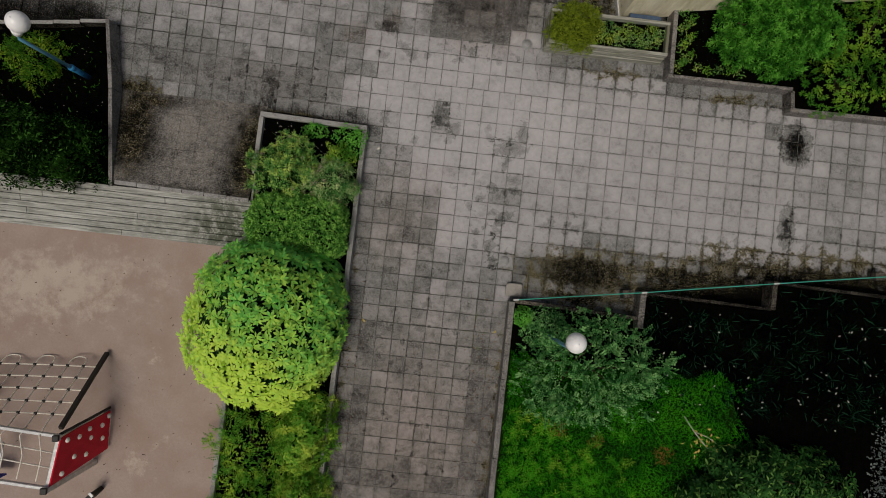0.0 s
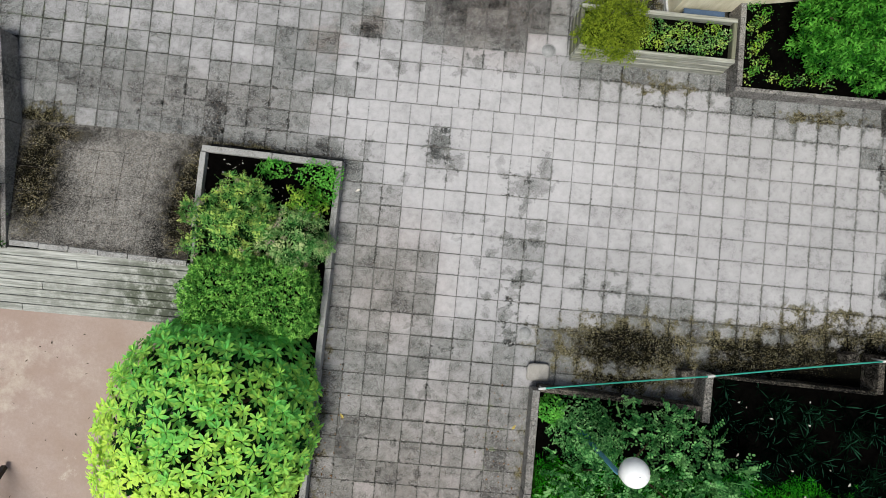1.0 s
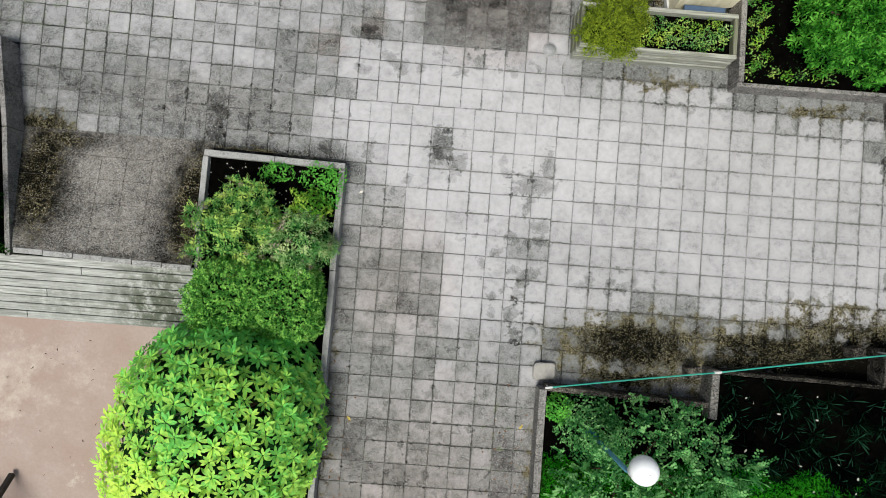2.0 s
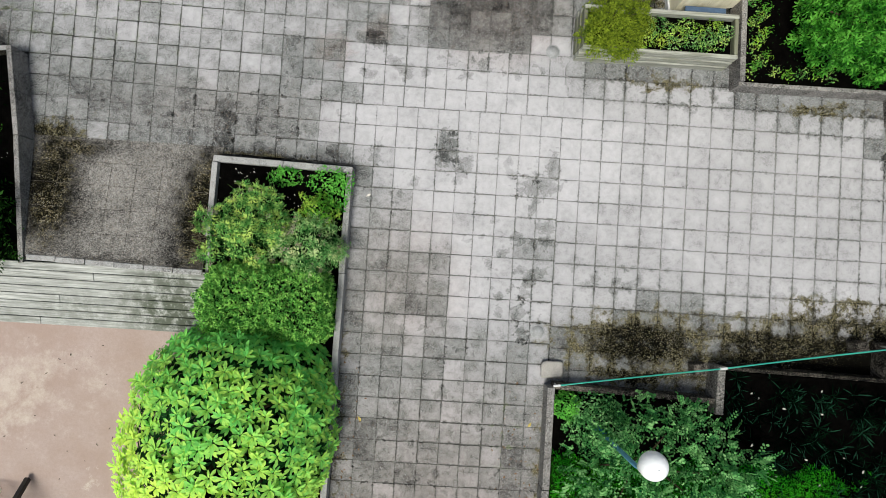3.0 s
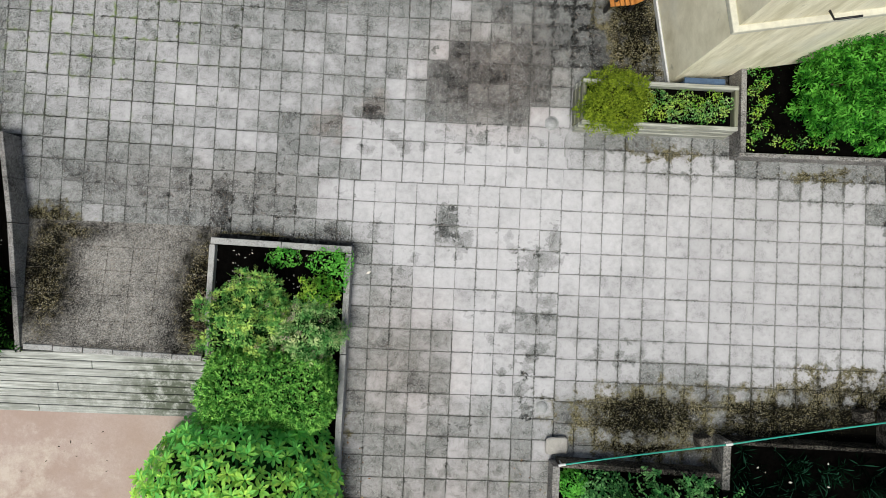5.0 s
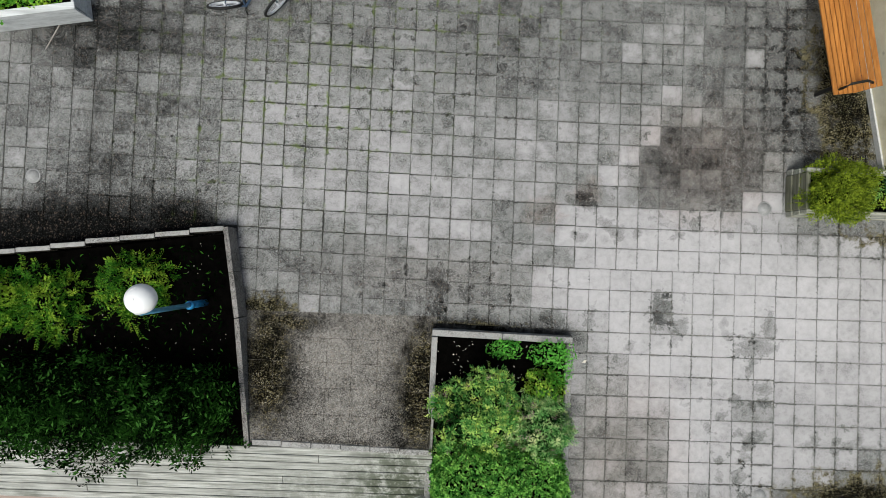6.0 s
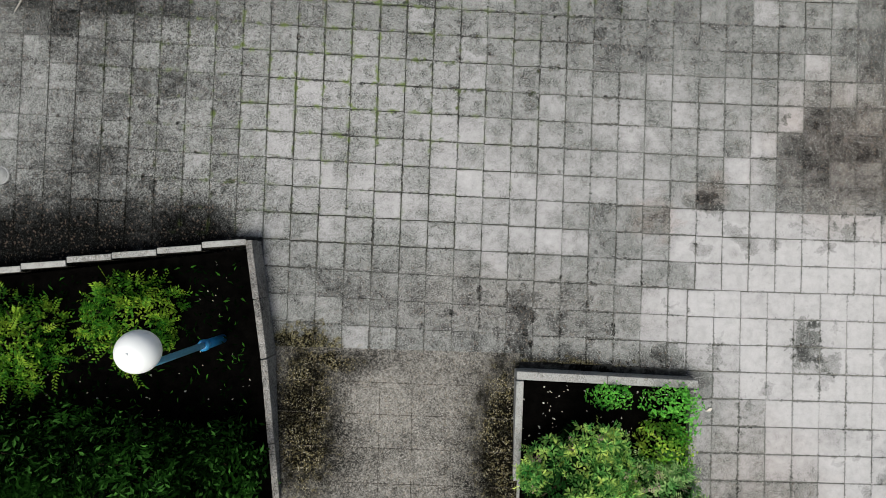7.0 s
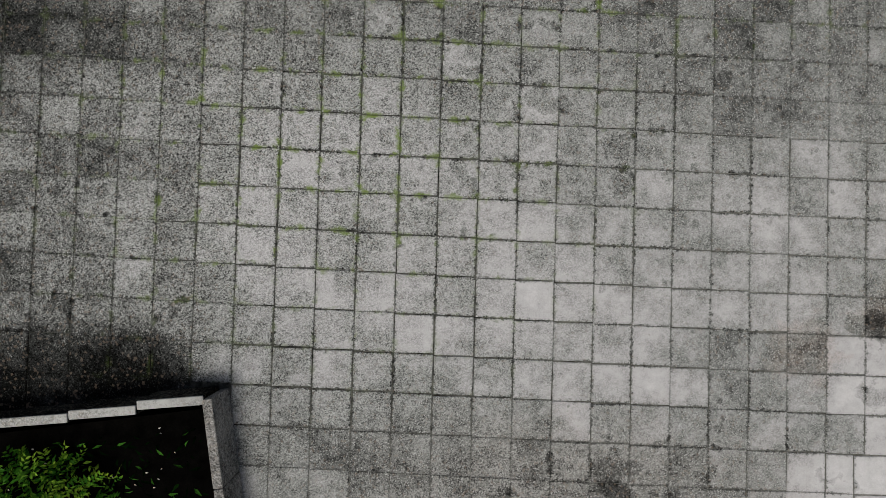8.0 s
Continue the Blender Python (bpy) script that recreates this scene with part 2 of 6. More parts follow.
def paving_mat(name):
    """Square slabs: each has its own wear, with stains, soiled rims, exposed grit where weathered, and moss."""
    m, ns, ls, p = mat(name)
    op = lambda kind, a, b, clamp=False: math_node(ns, ls, kind, a, b, clamp=clamp)
    pos = ns.new("ShaderNodeNewGeometry").outputs["Position"]
    one, two = ns.new("ShaderNodeAttribute"), ns.new("ShaderNodeAttribute")
    one.attribute_name, two.attribute_name = "wear", "rim"
    wear, edge = one.outputs["Fac"], two.outputs["Fac"]
    full = lambda scale, detail, rough: ramp(ns, ls, noise_tex(ns, ls, pos, scale, detail, rough), 0.32, 0.68)
    wide, mid, coarse, fine = full(0.8, 3, 0.6), full(3.6, 4, 0.5), full(13.0, 3, 0.55), noise_tex(ns, ls, pos, 48.0, 4, 0.8)
    grain, hue = grains(ns, ls, pos, 150.0)
    lump, lump_hue = grains(ns, ls, pos, 62.0)
    pick = op("ADD", op("ADD", op("MULTIPLY", grain, 0.62), op("MULTIPLY", lump, 0.12)), op("MULTIPLY", ramp(ns, ls, fine, 0.3, 0.7), 0.26))
    # slabs of middling wear are the most blotched
    uneven = op("MULTIPLY", op("MULTIPLY", wear, op("SUBTRACT", 1.1, wear)), 0.7)
    tone = op("ADD", wear, op("MULTIPLY", op("SUBTRACT", mid, 0.5), op("ADD", uneven, 0.06)))
    tone = op("ADD", tone, op("MULTIPLY", op("SUBTRACT", wide, 0.5), 0.12))
    tone = op("ADD", tone, op("MULTIPLY", op("SUBTRACT", coarse, 0.5), 0.17))
    grime = op("ADD", blotches(ns, ls, pos, GRIME, 0.35), op("MULTIPLY", op("SUBTRACT", coarse, 0.5), 0.42))
    tone = op("SUBTRACT", tone, op("ADD", ramp(ns, ls, grime, 0.28, 0.34, 0.0, 0.27), ramp(ns, ls, grime, 0.58, 1.5, 0.0, 0.74)))
    film = op("ADD", blotches(ns, ls, pos, FILM, 1.2), op("ADD", op("MULTIPLY", mid, 0.8), op("MULTIPLY", op("SUBTRACT", coarse, 0.5), 0.2)))
    tone = op("SUBTRACT", tone, op("ADD", ramp(ns, ls, film, 0.95, 1.0, 0.0, 0.2), ramp(ns, ls, film, 1.02, 1.3, 0.0, 0.18)))
    tone = op("SUBTRACT", tone, op("MULTIPLY", blotches(ns, ls, pos, DAMP_AND_SHADE, 0.6), ramp(ns, ls, mid, 0.0, 1.0, 0.5, 0.8)))
    # dirt that creeps in from the joints
    ragged = op("ADD", op("MULTIPLY", edge, 0.7), op("ADD", op("MULTIPLY", op("SUBTRACT", coarse, 0.5), 0.75), op("MULTIPLY", op("SUBTRACT", pick, 0.5), 0.5)))
    soiled = blotches(ns, ls, pos, SOILED, 1.2)
    tone = op("SUBTRACT", tone, op("MULTIPLY", op("MULTIPLY", soiled, ramp(ns, ls, op("ADD", ragged, op("MULTIPLY", op("SUBTRACT", mid, 0.5), 0.9)), 0.5, 0.68)), 0.4))
    tone = op("SUBTRACT", tone, op("MULTIPLY", ramp(ns, ls, ragged, 0.74, 0.95), op("MULTIPLY", ramp(ns, ls, mid, 0.3, 0.8, 0.1, 1.0), 0.3)))
    jagged = op("ADD", edge, op("MULTIPLY", op("SUBTRACT", full(34.0, 4, 0.75), 0.5), 0.26))
    tone = op("SUBTRACT", tone, op("MULTIPLY", op("MULTIPLY", ramp(ns, ls, jagged, 0.955, 1.02), ramp(ns, ls, wear, 0.4, 0.56)), ramp(ns, ls, full(2.2, 3, 0.6), 0.2, 0.8, 0.05, 0.42)))
    tones = ns.new("ShaderNodeValToRGB")
    ls.new(ramp(ns, ls, tone, -0.1, 1.1), tones.inputs[0])
    stops = ((0.0, 0.004), (0.2, 0.028), (0.36, 0.1), (0.52, 0.2), (0.7, 0.33), (0.86, 0.43), (1.0, 0.49))
    while len(tones.color_ramp.elements) < len(stops):
        tones.color_ramp.elements.new(0.5)
    for e, (at, v) in zip(tones.color_ramp.elements, stops):
        red, blue = (0.99, 0.97) if v < 0.25 else (1.03, 1.01)
        e.position, e.color = at, (v * red, v, v * blue, 1)
    col = tones.outputs[0]
    col = mix_col(ns, ls, blotches(ns, ls, pos, WARM), col, (1.05, 0.92, 0.86), "MULTIPLY")
    # grit laid bare by weather
    bare = ramp(ns, ls, tone, 0.84, 0.36, 0.08, 1.0)
    coarser = op("ADD", 2.05, blotches(ns, ls, pos, WEATHERED, 1.2))
    gain = op("ADD", 1.0, op("MULTIPLY", op("MULTIPLY", op("SUBTRACT", pick, 0.48), bare), coarser))
    col = scaled(ns, ls, col, op("MAXIMUM", gain, 0.15))
    col = mix_col(ns, ls, op("MULTIPLY", bare, op("MULTIPLY", ramp(ns, ls, tone, 0.0, 0.35, 0.1, 1.0), ramp(ns, ls, hue, 0.86, 0.95, 0.0, 0.55))), col, (0.56, 0.56, 0.54))
    col = mix_col(ns, ls, op("MULTIPLY", bare, ramp(ns, ls, lump_hue, 0.9, 0.97, 0.0, 0.35)), col, (0.2, 0.15, 0.115))
    # moss: black mat with olive and brown tufts, thickest at the joints
    growth = blotches(ns, ls, pos, MOSS, 0.8)
    clump, clump_hue = grains(ns, ls, pos, 72.0)
    olive = mix_col(ns, ls, ramp(ns, ls, clump_hue, 0.1, 0.9), (0.045, 0.039, 0.017), (0.18, 0.158, 0.082))
    olive = mix_col(ns, ls, ramp(ns, ls, hue, 0.84, 0.92, 0.0, 0.8), olive, (0.36, 0.34, 0.29))
    tufts = op("MULTIPLY", ramp(ns, ls, op("ADD", op("ADD", op("MULTIPLY", pick, 0.5), op("MULTIPLY", clump, 0.5)), op("MULTIPLY", op("SUBTRACT", growth, 0.7), -0.9)), 0.32, 0.56), ramp(ns, ls, mid, 0.15, 0.6, 0.35, 1.0))
    mat_col = mix_col(ns, ls, tufts, (0.003, 0.0028, 0.002), olive)
    field = op("ADD", op("ADD", op("MULTIPLY", op("SUBTRACT", coarse, 0.5), 0.5), op("MULTIPLY", op("SUBTRACT", mid, 0.5), 0.35)), op("ADD", op("MULTIPLY", op("SUBTRACT", pick, 0.5), 0.6), op("MULTIPLY", op("SUBTRACT", edge, 0.45), 0.4)))
    col = mix_col(ns, ls, op("MULTIPLY", ramp(ns, ls, op("ADD", growth, field), 0.5, 0.78), ramp(ns, ls, growth, 0.2, 0.45)), col, mat_col)
    sprout = op("MULTIPLY", ramp(ns, ls, op("ADD", edge, op("MULTIPLY", op("SUBTRACT", coarse, 0.5), 0.3)), 0.84, 1.0), op("MULTIPLY", blotches(ns, ls, pos, GREEN, 1.2), ramp(ns, ls, noise_tex(ns, ls, pos, 6.0, 5, 0.7), 0.5, 0.6)))
    col = mix_col(ns, ls, op("MULTIPLY", sprout, 0.9), col, (0.13, 0.18, 0.04))
    ls.new(col, p.inputs["Base Color"])
    p.inputs["Roughness"].default_value, p.inputs["Specular IOR Level"].default_value = 0.9, 0.03
    bumped(ns, ls, p, op("ADD", fine, grain), 0.3, 0.004)
    return m


PAVING = paving_mat("concrete_paving")
RAMP = stone_mat("washed_aggregate_concrete", [(-7.2, -1.5, 0.46, 1.1, 5, 0.92), (-5.0, -1.7, 0.48, 1.1, 0, 0.95), (-6.1, -2.48, 1.5, 0.06, 0, 0.5), (-7.0, -0.9, 0.6, 0.14, 0, 0.85)], (0.3, 0.275, 0.24), (0.1, 0.094, 0.084), (0.46, 0.435, 0.4), 0.43, (0.06, 0.05, 0.024), 1.05)

m, ns, ls, p = mat("joint_sand_and_moss")
pos = ns.new("ShaderNodeNewGeometry").outputs["Position"]
col = mix_col(ns, ls, ramp(ns, ls, noise_tex(ns, ls, pos, 12.0, 5, 0.7), 0.38, 0.62), (0.014, 0.014, 0.012), (0.1, 0.099, 0.088))
grit, _ = grains(ns, ls, pos, 110.0)
pale = blotches(ns, ls, pos, [(2.6, -1.0, 4.8, 1.5, 0, 0.85), (-0.9, -0.5, 1.7, 1.2, 0, 0.85), (-3.0, 1.4, 1.8, 1.2, 0, 0.35)])
col = mix_col(ns, ls, math_node(ns, ls, "MULTIPLY", pale, ramp(ns, ls, noise_tex(ns, ls, pos, 16.0, 5, 0.75), 0.36, 0.6, 0.15, 1.0)), col, (0.3, 0.295, 0.27))
col = mix_col(ns, ls, blotches(ns, ls, pos, FILLED), col, mix_col(ns, ls, ramp(ns, ls, grit, 0.1, 0.9), (0.05, 0.049, 0.045), (0.2, 0.195, 0.18)))
col = mix_col(ns, ls, math_node(ns, ls, "MULTIPLY", blotches(ns, ls, pos, GREEN, 1.2), ramp(ns, ls, noise_tex(ns, ls, pos, 6.0, 5, 0.7), 0.5, 0.6, 0.0, 0.7)), col, (0.06, 0.085, 0.02))
col = mix_col(ns, ls, ramp(ns, ls, blotches(ns, ls, pos, MOSS + DAMP_AND_SHADE), 0.2, 0.7), col, (0.004, 0.004, 0.003))
ls.new(col, p.inputs["Base Color"])
p.inputs["Roughness"].default_value, p.inputs["Specular IOR Level"].default_value = 0.95, 0.03
JOINT = m
CONCRETE = stone_mat("weathered_concrete", [], (0.42, 0.415, 0.4), (0.12, 0.118, 0.11), (0.52, 0.515, 0.5), 0.66)
CONCRETE_WORN = stone_mat("worn_concrete", [], (0.36, 0.35, 0.335), (0.1, 0.095, 0.088), (0.46, 0.44, 0.42), 0.4)
CONCRETE_MOSSY = stone_mat("moss_blackened_concrete", [], (0.2, 0.19, 0.17), (0.05, 0.047, 0.04), (0.3, 0.27, 0.22), -0.12)
CONCRETE_BROWN = stone_mat("brown_stained_concrete", [], (0.2, 0.19, 0.17), (0.07, 0.062, 0.052), (0.36, 0.32, 0.27), 0.08)
CONCRETE_DARK = stone_mat("damp_concrete", [], (0.24, 0.23, 0.215), (0.08, 0.077, 0.07), (0.42, 0.4, 0.37), 0.3)
# Far below real soil: the beds' crushed dark is put into the colour.
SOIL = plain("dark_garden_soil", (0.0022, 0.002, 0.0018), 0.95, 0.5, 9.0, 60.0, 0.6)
m, ns, ls, p = mat("trodden_earth")
pos = ns.new("ShaderNodeNewGeometry").outputs["Position"]
small = noise_tex(ns, ls, pos, 22.0, 5, 0.75)
col = mix_col(ns, ls, ramp(ns, ls, noise_tex(ns, ls, pos, 1.6, 5, 0.6), 0.36, 0.64), (0.37, 0.28, 0.235), (0.43, 0.345, 0.305))
col = mix_col(ns, ls, ramp(ns, ls, small, 0.3, 0.7, 0.0, 0.5), col, (0.3, 0.225, 0.19))
crust = math_node(ns, ls, "ADD", blotches(ns, ls, pos, [(-8.3, -4.5, 2.0, 0.8, 8, 0.55), (-6.9, -4.1, 1.0, 0.4, 8, 0.4), (-6.3, -5.6, 0.12, 0.2, 0, 0.5), (-6.4, -7.5, 0.2, 0.35, 60, 0.5), (-6.0, -7.1, 0.25, 0.2, 0, 0.4)], 1.5), math_node(ns, ls, "MULTIPLY", noise_tex(ns, ls, pos, 3.2, 9, 0.78), 1.15))
col = mix_col(ns, ls, ramp(ns, ls, crust, 0.9, 1.16, 0.0, 0.6), col, (0.56, 0.49, 0.415))
ls.new(col, p.inputs["Base Color"])
p.inputs["Roughness"].default_value, p.inputs["Specular IOR Level"].default_value = 0.95, 0.03
bumped(ns, ls, p, small, 0.4, 0.01)
EARTH = m
TURF = plain("turf", (0.006, 0.02, 0.003), 0.95, 0.4, 3.0, 50.0, 0.4)
m, ns, ls, p = mat("streaked_beige_plaster")
pos = ns.new("ShaderNodeNewGeometry").outputs["Position"]
g = ns.new("ShaderNodeMapping")
g.inputs["Scale"].default_value = (5.0, 0.5, 1.0)
ls.new(pos, g.inputs["Vector"])
streak = noise_tex(ns, ls, g.outputs[0], 1.0, 6, 0.7)
col = mix_col(ns, ls, ramp(ns, ls, streak, 0.36, 0.62), (0.64, 0.58, 0.4), (0.92, 0.86, 0.67))
col = mix_col(ns, ls, ramp(ns, ls, noise_tex(ns, ls, pos, 1.1, 4, 0.6), 0.5, 0.68, 0.0, 0.5), col, (0.68, 0.67, 0.57))
col = mix_col(ns, ls, ramp(ns, ls, noise_tex(ns, ls, g.outputs[0], 3.0, 4, 0.75), 0.64, 0.72, 0.0, 0.5), col, (0.25, 0.23, 0.15))
ls.new(col, p.inputs["Base Color"])
p.inputs["Roughness"].default_value, p.inputs["Specular IOR Level"].default_value = 0.9, 0.1
bumped(ns, ls, p, noise_tex(ns, ls, pos, 60.0, 3), 0.1, 0.003)
PLASTER = m
FASCIA = plain("pale_painted_wood", (0.62, 0.62, 0.6), 0.6, 0.1, 2.0, 30.0, 0.1)
LEDGE = plain("pale_plaster", (0.62, 0.59, 0.48), 0.8, 0.08, 2.0, 14.0, 0.1)
STEEL = plain("galvanised_steel", (0.6, 0.61, 0.61), 0.45, 0.2, 12.0, 90.0, 0.05, 0.4)
BLUE = plain("blue_paint", (0.03, 0.24, 0.5), 0.3, 0.15, 6.0, 40.0, 0.05)
PALE_BLUE = plain("pale_blue_paint", (0.14, 0.4, 0.6), 0.35, 0.12, 6.0, 40.0, 0.05)
DEEP_BLUE = plain("deep_blue_panel", (0.01, 0.03, 0.4), 0.5, 0.15, 6.0, 40.0, 0.05)
NAVY = plain("dark_blue_metal", (0.06, 0.1, 0.17), 0.4, 0.2, 4.0, 40.0, 0.05)
RED = plain("red_plastic_board", (0.72, 0.004, 0.03), 0.7, 0.12, 5.0, 40.0, 0.03)
WHITE_HOLD = plain("white_resin", (0.85, 0.82, 0.76), 0.5, 0.15, 20.0, 60.0, 0.05)
ROPE = plain("cream_rope", (0.9, 0.83, 0.72), 0.8, 0.15, 20.0, 200.0, 0.3)
BLACK = plain("black_plastic", (0.012, 0.012, 0.012), 0.5, 0.2, 10.0, 60.0, 0.05)
DARK_WOOD = plain("dark_stained_timber", (0.03, 0.024, 0.02), 0.7, 0.3, 8.0, 70.0, 0.2)
STONE = plain("pale_rounded_stone", (0.36, 0.34, 0.31), 0.8, 0.15, 5.0, 60.0, 0.2)
GREEN_CABLE = plain("green_coated_cable", (0.04, 0.38, 0.28), 0.45, 0.1, 5.0, 40.0, 0.0)
BARK = plain("bark", (0.06, 0.045, 0.03), 0.9, 0.3, 10.0, 60.0, 0.4)
LITTER = plain("pale_dry_leaf", (0.6, 0.56, 0.5), 0.8, 0.3, 10.0, 40.0, 0.0)
BROWN_LEAF = plain("brown_leaf_scrap", (0.2, 0.1, 0.035), 0.8, 0.5, 10.0, 40.0, 0.0)
DRY_STALK = plain("dry_orange_stalk", (0.3, 0.15, 0.04), 0.8, 0.4, 10.0, 40.0, 0.0)
YELLOW_LEAF = plain("yellow_leaf", (0.55, 0.42, 0.1), 0.7, 0.2, 10.0, 40.0, 0.0)
MANHOLE = plain("grey_lid", (0.34, 0.34, 0.335), 0.85, 0.2, 12.0, 60.0, 0.2)


def wood_mat(name, base, grain_col, axis, stain=None, rough=0.7, spots=()):
    """Planks: grain along one axis, each board its own tone."""
    m, ns, ls, p = mat(name)
    pos = ns.new("ShaderNodeNewGeometry").outputs["Position"]
    g = ns.new("ShaderNodeMapping")
    g.inputs["Scale"].default_value = (2.0, 45.0, 45.0) if axis == "x" else (45.0, 2.0, 45.0)
    ls.new(pos, g.inputs["Vector"])
    grain = noise_tex(ns, ls, g.outputs[0], 1.0, 5, 0.65)
    rnd, big = island_random(ns, ls), noise_tex(ns, ls, pos, 1.4, 4)
    col = mix_col(ns, ls, ramp(ns, ls, grain, 0.38, 0.66), base, grain_col)
    broad = ns.new("ShaderNodeMapping")
    broad.inputs["Scale"].default_value = (1.3, 15.0, 15.0) if axis == "x" else (15.0, 1.3, 15.0)
    ls.new(pos, broad.inputs["Vector"])
    col = mix_col(ns, ls, ramp(ns, ls, noise_tex(ns, ls, broad.outputs[0], 1.0, 4, 0.6), 0.5, 0.68, 0.0, 0.55), col, tuple(0.6 * c for c in grain_col))
    col = mix_col(ns, ls, math_node(ns, ls, "MULTIPLY", rnd, 0.35), col, tuple(c * 0.6 for c in base))
    if stain:
        patch = ramp(ns, ls, big, 0.52, 0.7, 0.0, 0.6)
        if spots:
            streak = ramp(ns, ls, noise_tex(ns, ls, pos, 7.0, 6, 0.8), 0.38, 0.54)
            patch = math_node(ns, ls, "MAXIMUM", patch, math_node(ns, ls, "MULTIPLY", blotches(ns, ls, pos, spots, 0.3), streak))
        col = mix_col(ns, ls, patch, col, stain)
    ls.new(col, p.inputs["Base Color"])
    p.inputs["Roughness"].default_value = rough
    bumped(ns, ls, p, grain, 0.3, 0.004)
    return m


DECK = wood_mat("weathered_deck_boards", (0.52, 0.525, 0.49), (0.2, 0.205, 0.18), "x", (0.075, 0.085, 0.058), 0.8, [(-5.3, -3.15, 0.7, 0.4, 0, 1.2), (-5.3, -2.75, 0.5, 0.3, 0, 0.9), (-6.6, -3.2, 0.6, 0.25, 0, 0.5), (-8.3, -2.7, 0.8, 0.2, 0, 0.45)])
PLANTER_WOOD = wood_mat("weathered_grey_timber", (0.46, 0.46, 0.4), (0.17, 0.17, 0.13), "x", (0.16, 0.18, 0.09))
PLANTER_END = wood_mat("dark_weathered_timber", (0.2, 0.2, 0.14), (0.1, 0.1, 0.065), "y", (0.07, 0.09, 0.03))
BENCH_WOOD = wood_mat("oiled_orange_timber", (0.54, 0.22, 0.045), (0.36, 0.13, 0.022), "y", None, 0.45)

m, ns, ls, p = mat("opal_glass_globe")
p.inputs["Base Color"].default_value, p.inputs["Roughness"].default_value = (0.98, 0.98, 0.975, 1), 0.3
OPAL = m

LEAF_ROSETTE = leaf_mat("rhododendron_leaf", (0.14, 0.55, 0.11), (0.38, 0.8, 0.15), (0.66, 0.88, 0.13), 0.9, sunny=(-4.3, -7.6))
LEAF_ROSETTE.node_tree.nodes["Principled BSDF"].inputs["Specular IOR Level"].default_value = 0.12
# Inner rhododendron leaves: shade between the whorls painted as dark green.
LEAF_SHADE = leaf_mat("shaded_rhododendron_leaf", (0.003, 0.022, 0.006), (0.022, 0.1, 0.024), None, 1.2)
# Dark leaf for seedlings, and for painted shade inside clumped crowns.
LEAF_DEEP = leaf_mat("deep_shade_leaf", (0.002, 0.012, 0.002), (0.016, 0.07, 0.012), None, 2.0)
LEAF_YOUNG = leaf_mat("young_rhododendron_leaf", (0.02, 0.1, 0.01), (0.1, 0.34, 0.025), (0.26, 0.44, 0.04), 2.5)
LEAF_BLUE = leaf_mat("blue_green_rhododendron_leaf", (0.003, 0.022, 0.006), (0.025, 0.11, 0.02), (0.05, 0.18, 0.035), 3.0, spark=(0.2, 0.4, 0.09))
LEAF_SHRUB = leaf_mat("mixed_shrub_leaf", (0.022, 0.15, 0.022), (0.35, 0.68, 0.17), (0.62, 0.72, 0.16), 6.5)
LEAF_GREY = leaf_mat("grey_green_shrub_leaf", (0.028, 0.16, 0.028), (0.36, 0.66, 0.21), (0.56, 0.62, 0.3), 7.0)
FLOWER = leaf_mat("faded_flower_head", (0.24, 0.17, 0.12), (0.55, 0.45, 0.38), None, 5.0)
LEAF_BOX = leaf_mat("box_hedge_leaf", (0.012, 0.09, 0.012), (0.25, 0.66, 0.11), (0.4, 0.7, 0.15), 11.0)
LEAF_OLIVE = leaf_mat("olive_conifer_leaf", (0.03, 0.065, 0.006), (0.34, 0.44, 0.035), None, 13.0)
LEAF_FRESH = leaf_mat("fresh_small_leaf", (0.05, 0.3, 0.03), (0.24, 0.66, 0.1), None, 5.0)
LEAF_LAUREL = leaf_mat("laurel_leaf", (0.003, 0.04, 0.003), (0.08, 0.38, 0.03), (0.19, 0.52, 0.07), 6.0, 0.35)
LEAF_LIME = leaf_mat("lime_shrub_leaf", (0.06, 0.24, 0.02), (0.28, 0.54, 0.06), (0.46, 0.58, 0.08), 3.5)
LEAF_ROSE = leaf_mat("rose_bush_leaf", (0.007, 0.07, 0.018), (0.16, 0.5, 0.13), (0.34, 0.62, 0.24), 5.0)
# Near-black leaves, a few painted bright: deep shade and highlights as colour.
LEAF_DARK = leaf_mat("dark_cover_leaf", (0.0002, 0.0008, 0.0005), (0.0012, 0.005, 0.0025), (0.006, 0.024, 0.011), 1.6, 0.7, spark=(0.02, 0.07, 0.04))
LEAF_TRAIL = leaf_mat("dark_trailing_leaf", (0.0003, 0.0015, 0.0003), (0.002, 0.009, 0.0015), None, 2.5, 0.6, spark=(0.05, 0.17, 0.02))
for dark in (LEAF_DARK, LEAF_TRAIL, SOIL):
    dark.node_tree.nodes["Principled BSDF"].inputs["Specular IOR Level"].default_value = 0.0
LEAF_SILVER = leaf_mat("silver_leaf", (0.1, 0.13, 0.12), (0.36, 0.42, 0.4), None, 4.0)
LEAF_SPRING = leaf_mat("bright_shrub_leaf", (0.05, 0.24, 0.02), (0.22, 0.56, 0.06), (0.46, 0.62, 0.06), 3.0)
GRASS = leaf_mat("grass_blade", (0.006, 0.1, 0.002), (0.032, 0.4, 0.008), (0.07, 0.44, 0.012), 1.5, 0.6)
LEAF_SWORD = leaf_mat("lawn_weed_leaf", (0.06, 0.34, 0.012), (0.24, 0.64, 0.05), (0.46, 0.6, 0.06), 1.3)
LEAF_BARBERRY = leaf_mat("barberry_leaf", (0.012, 0.08, 0.006), (0.13, 0.36, 0.028), (0.36, 0.5, 0.045), 4.0)
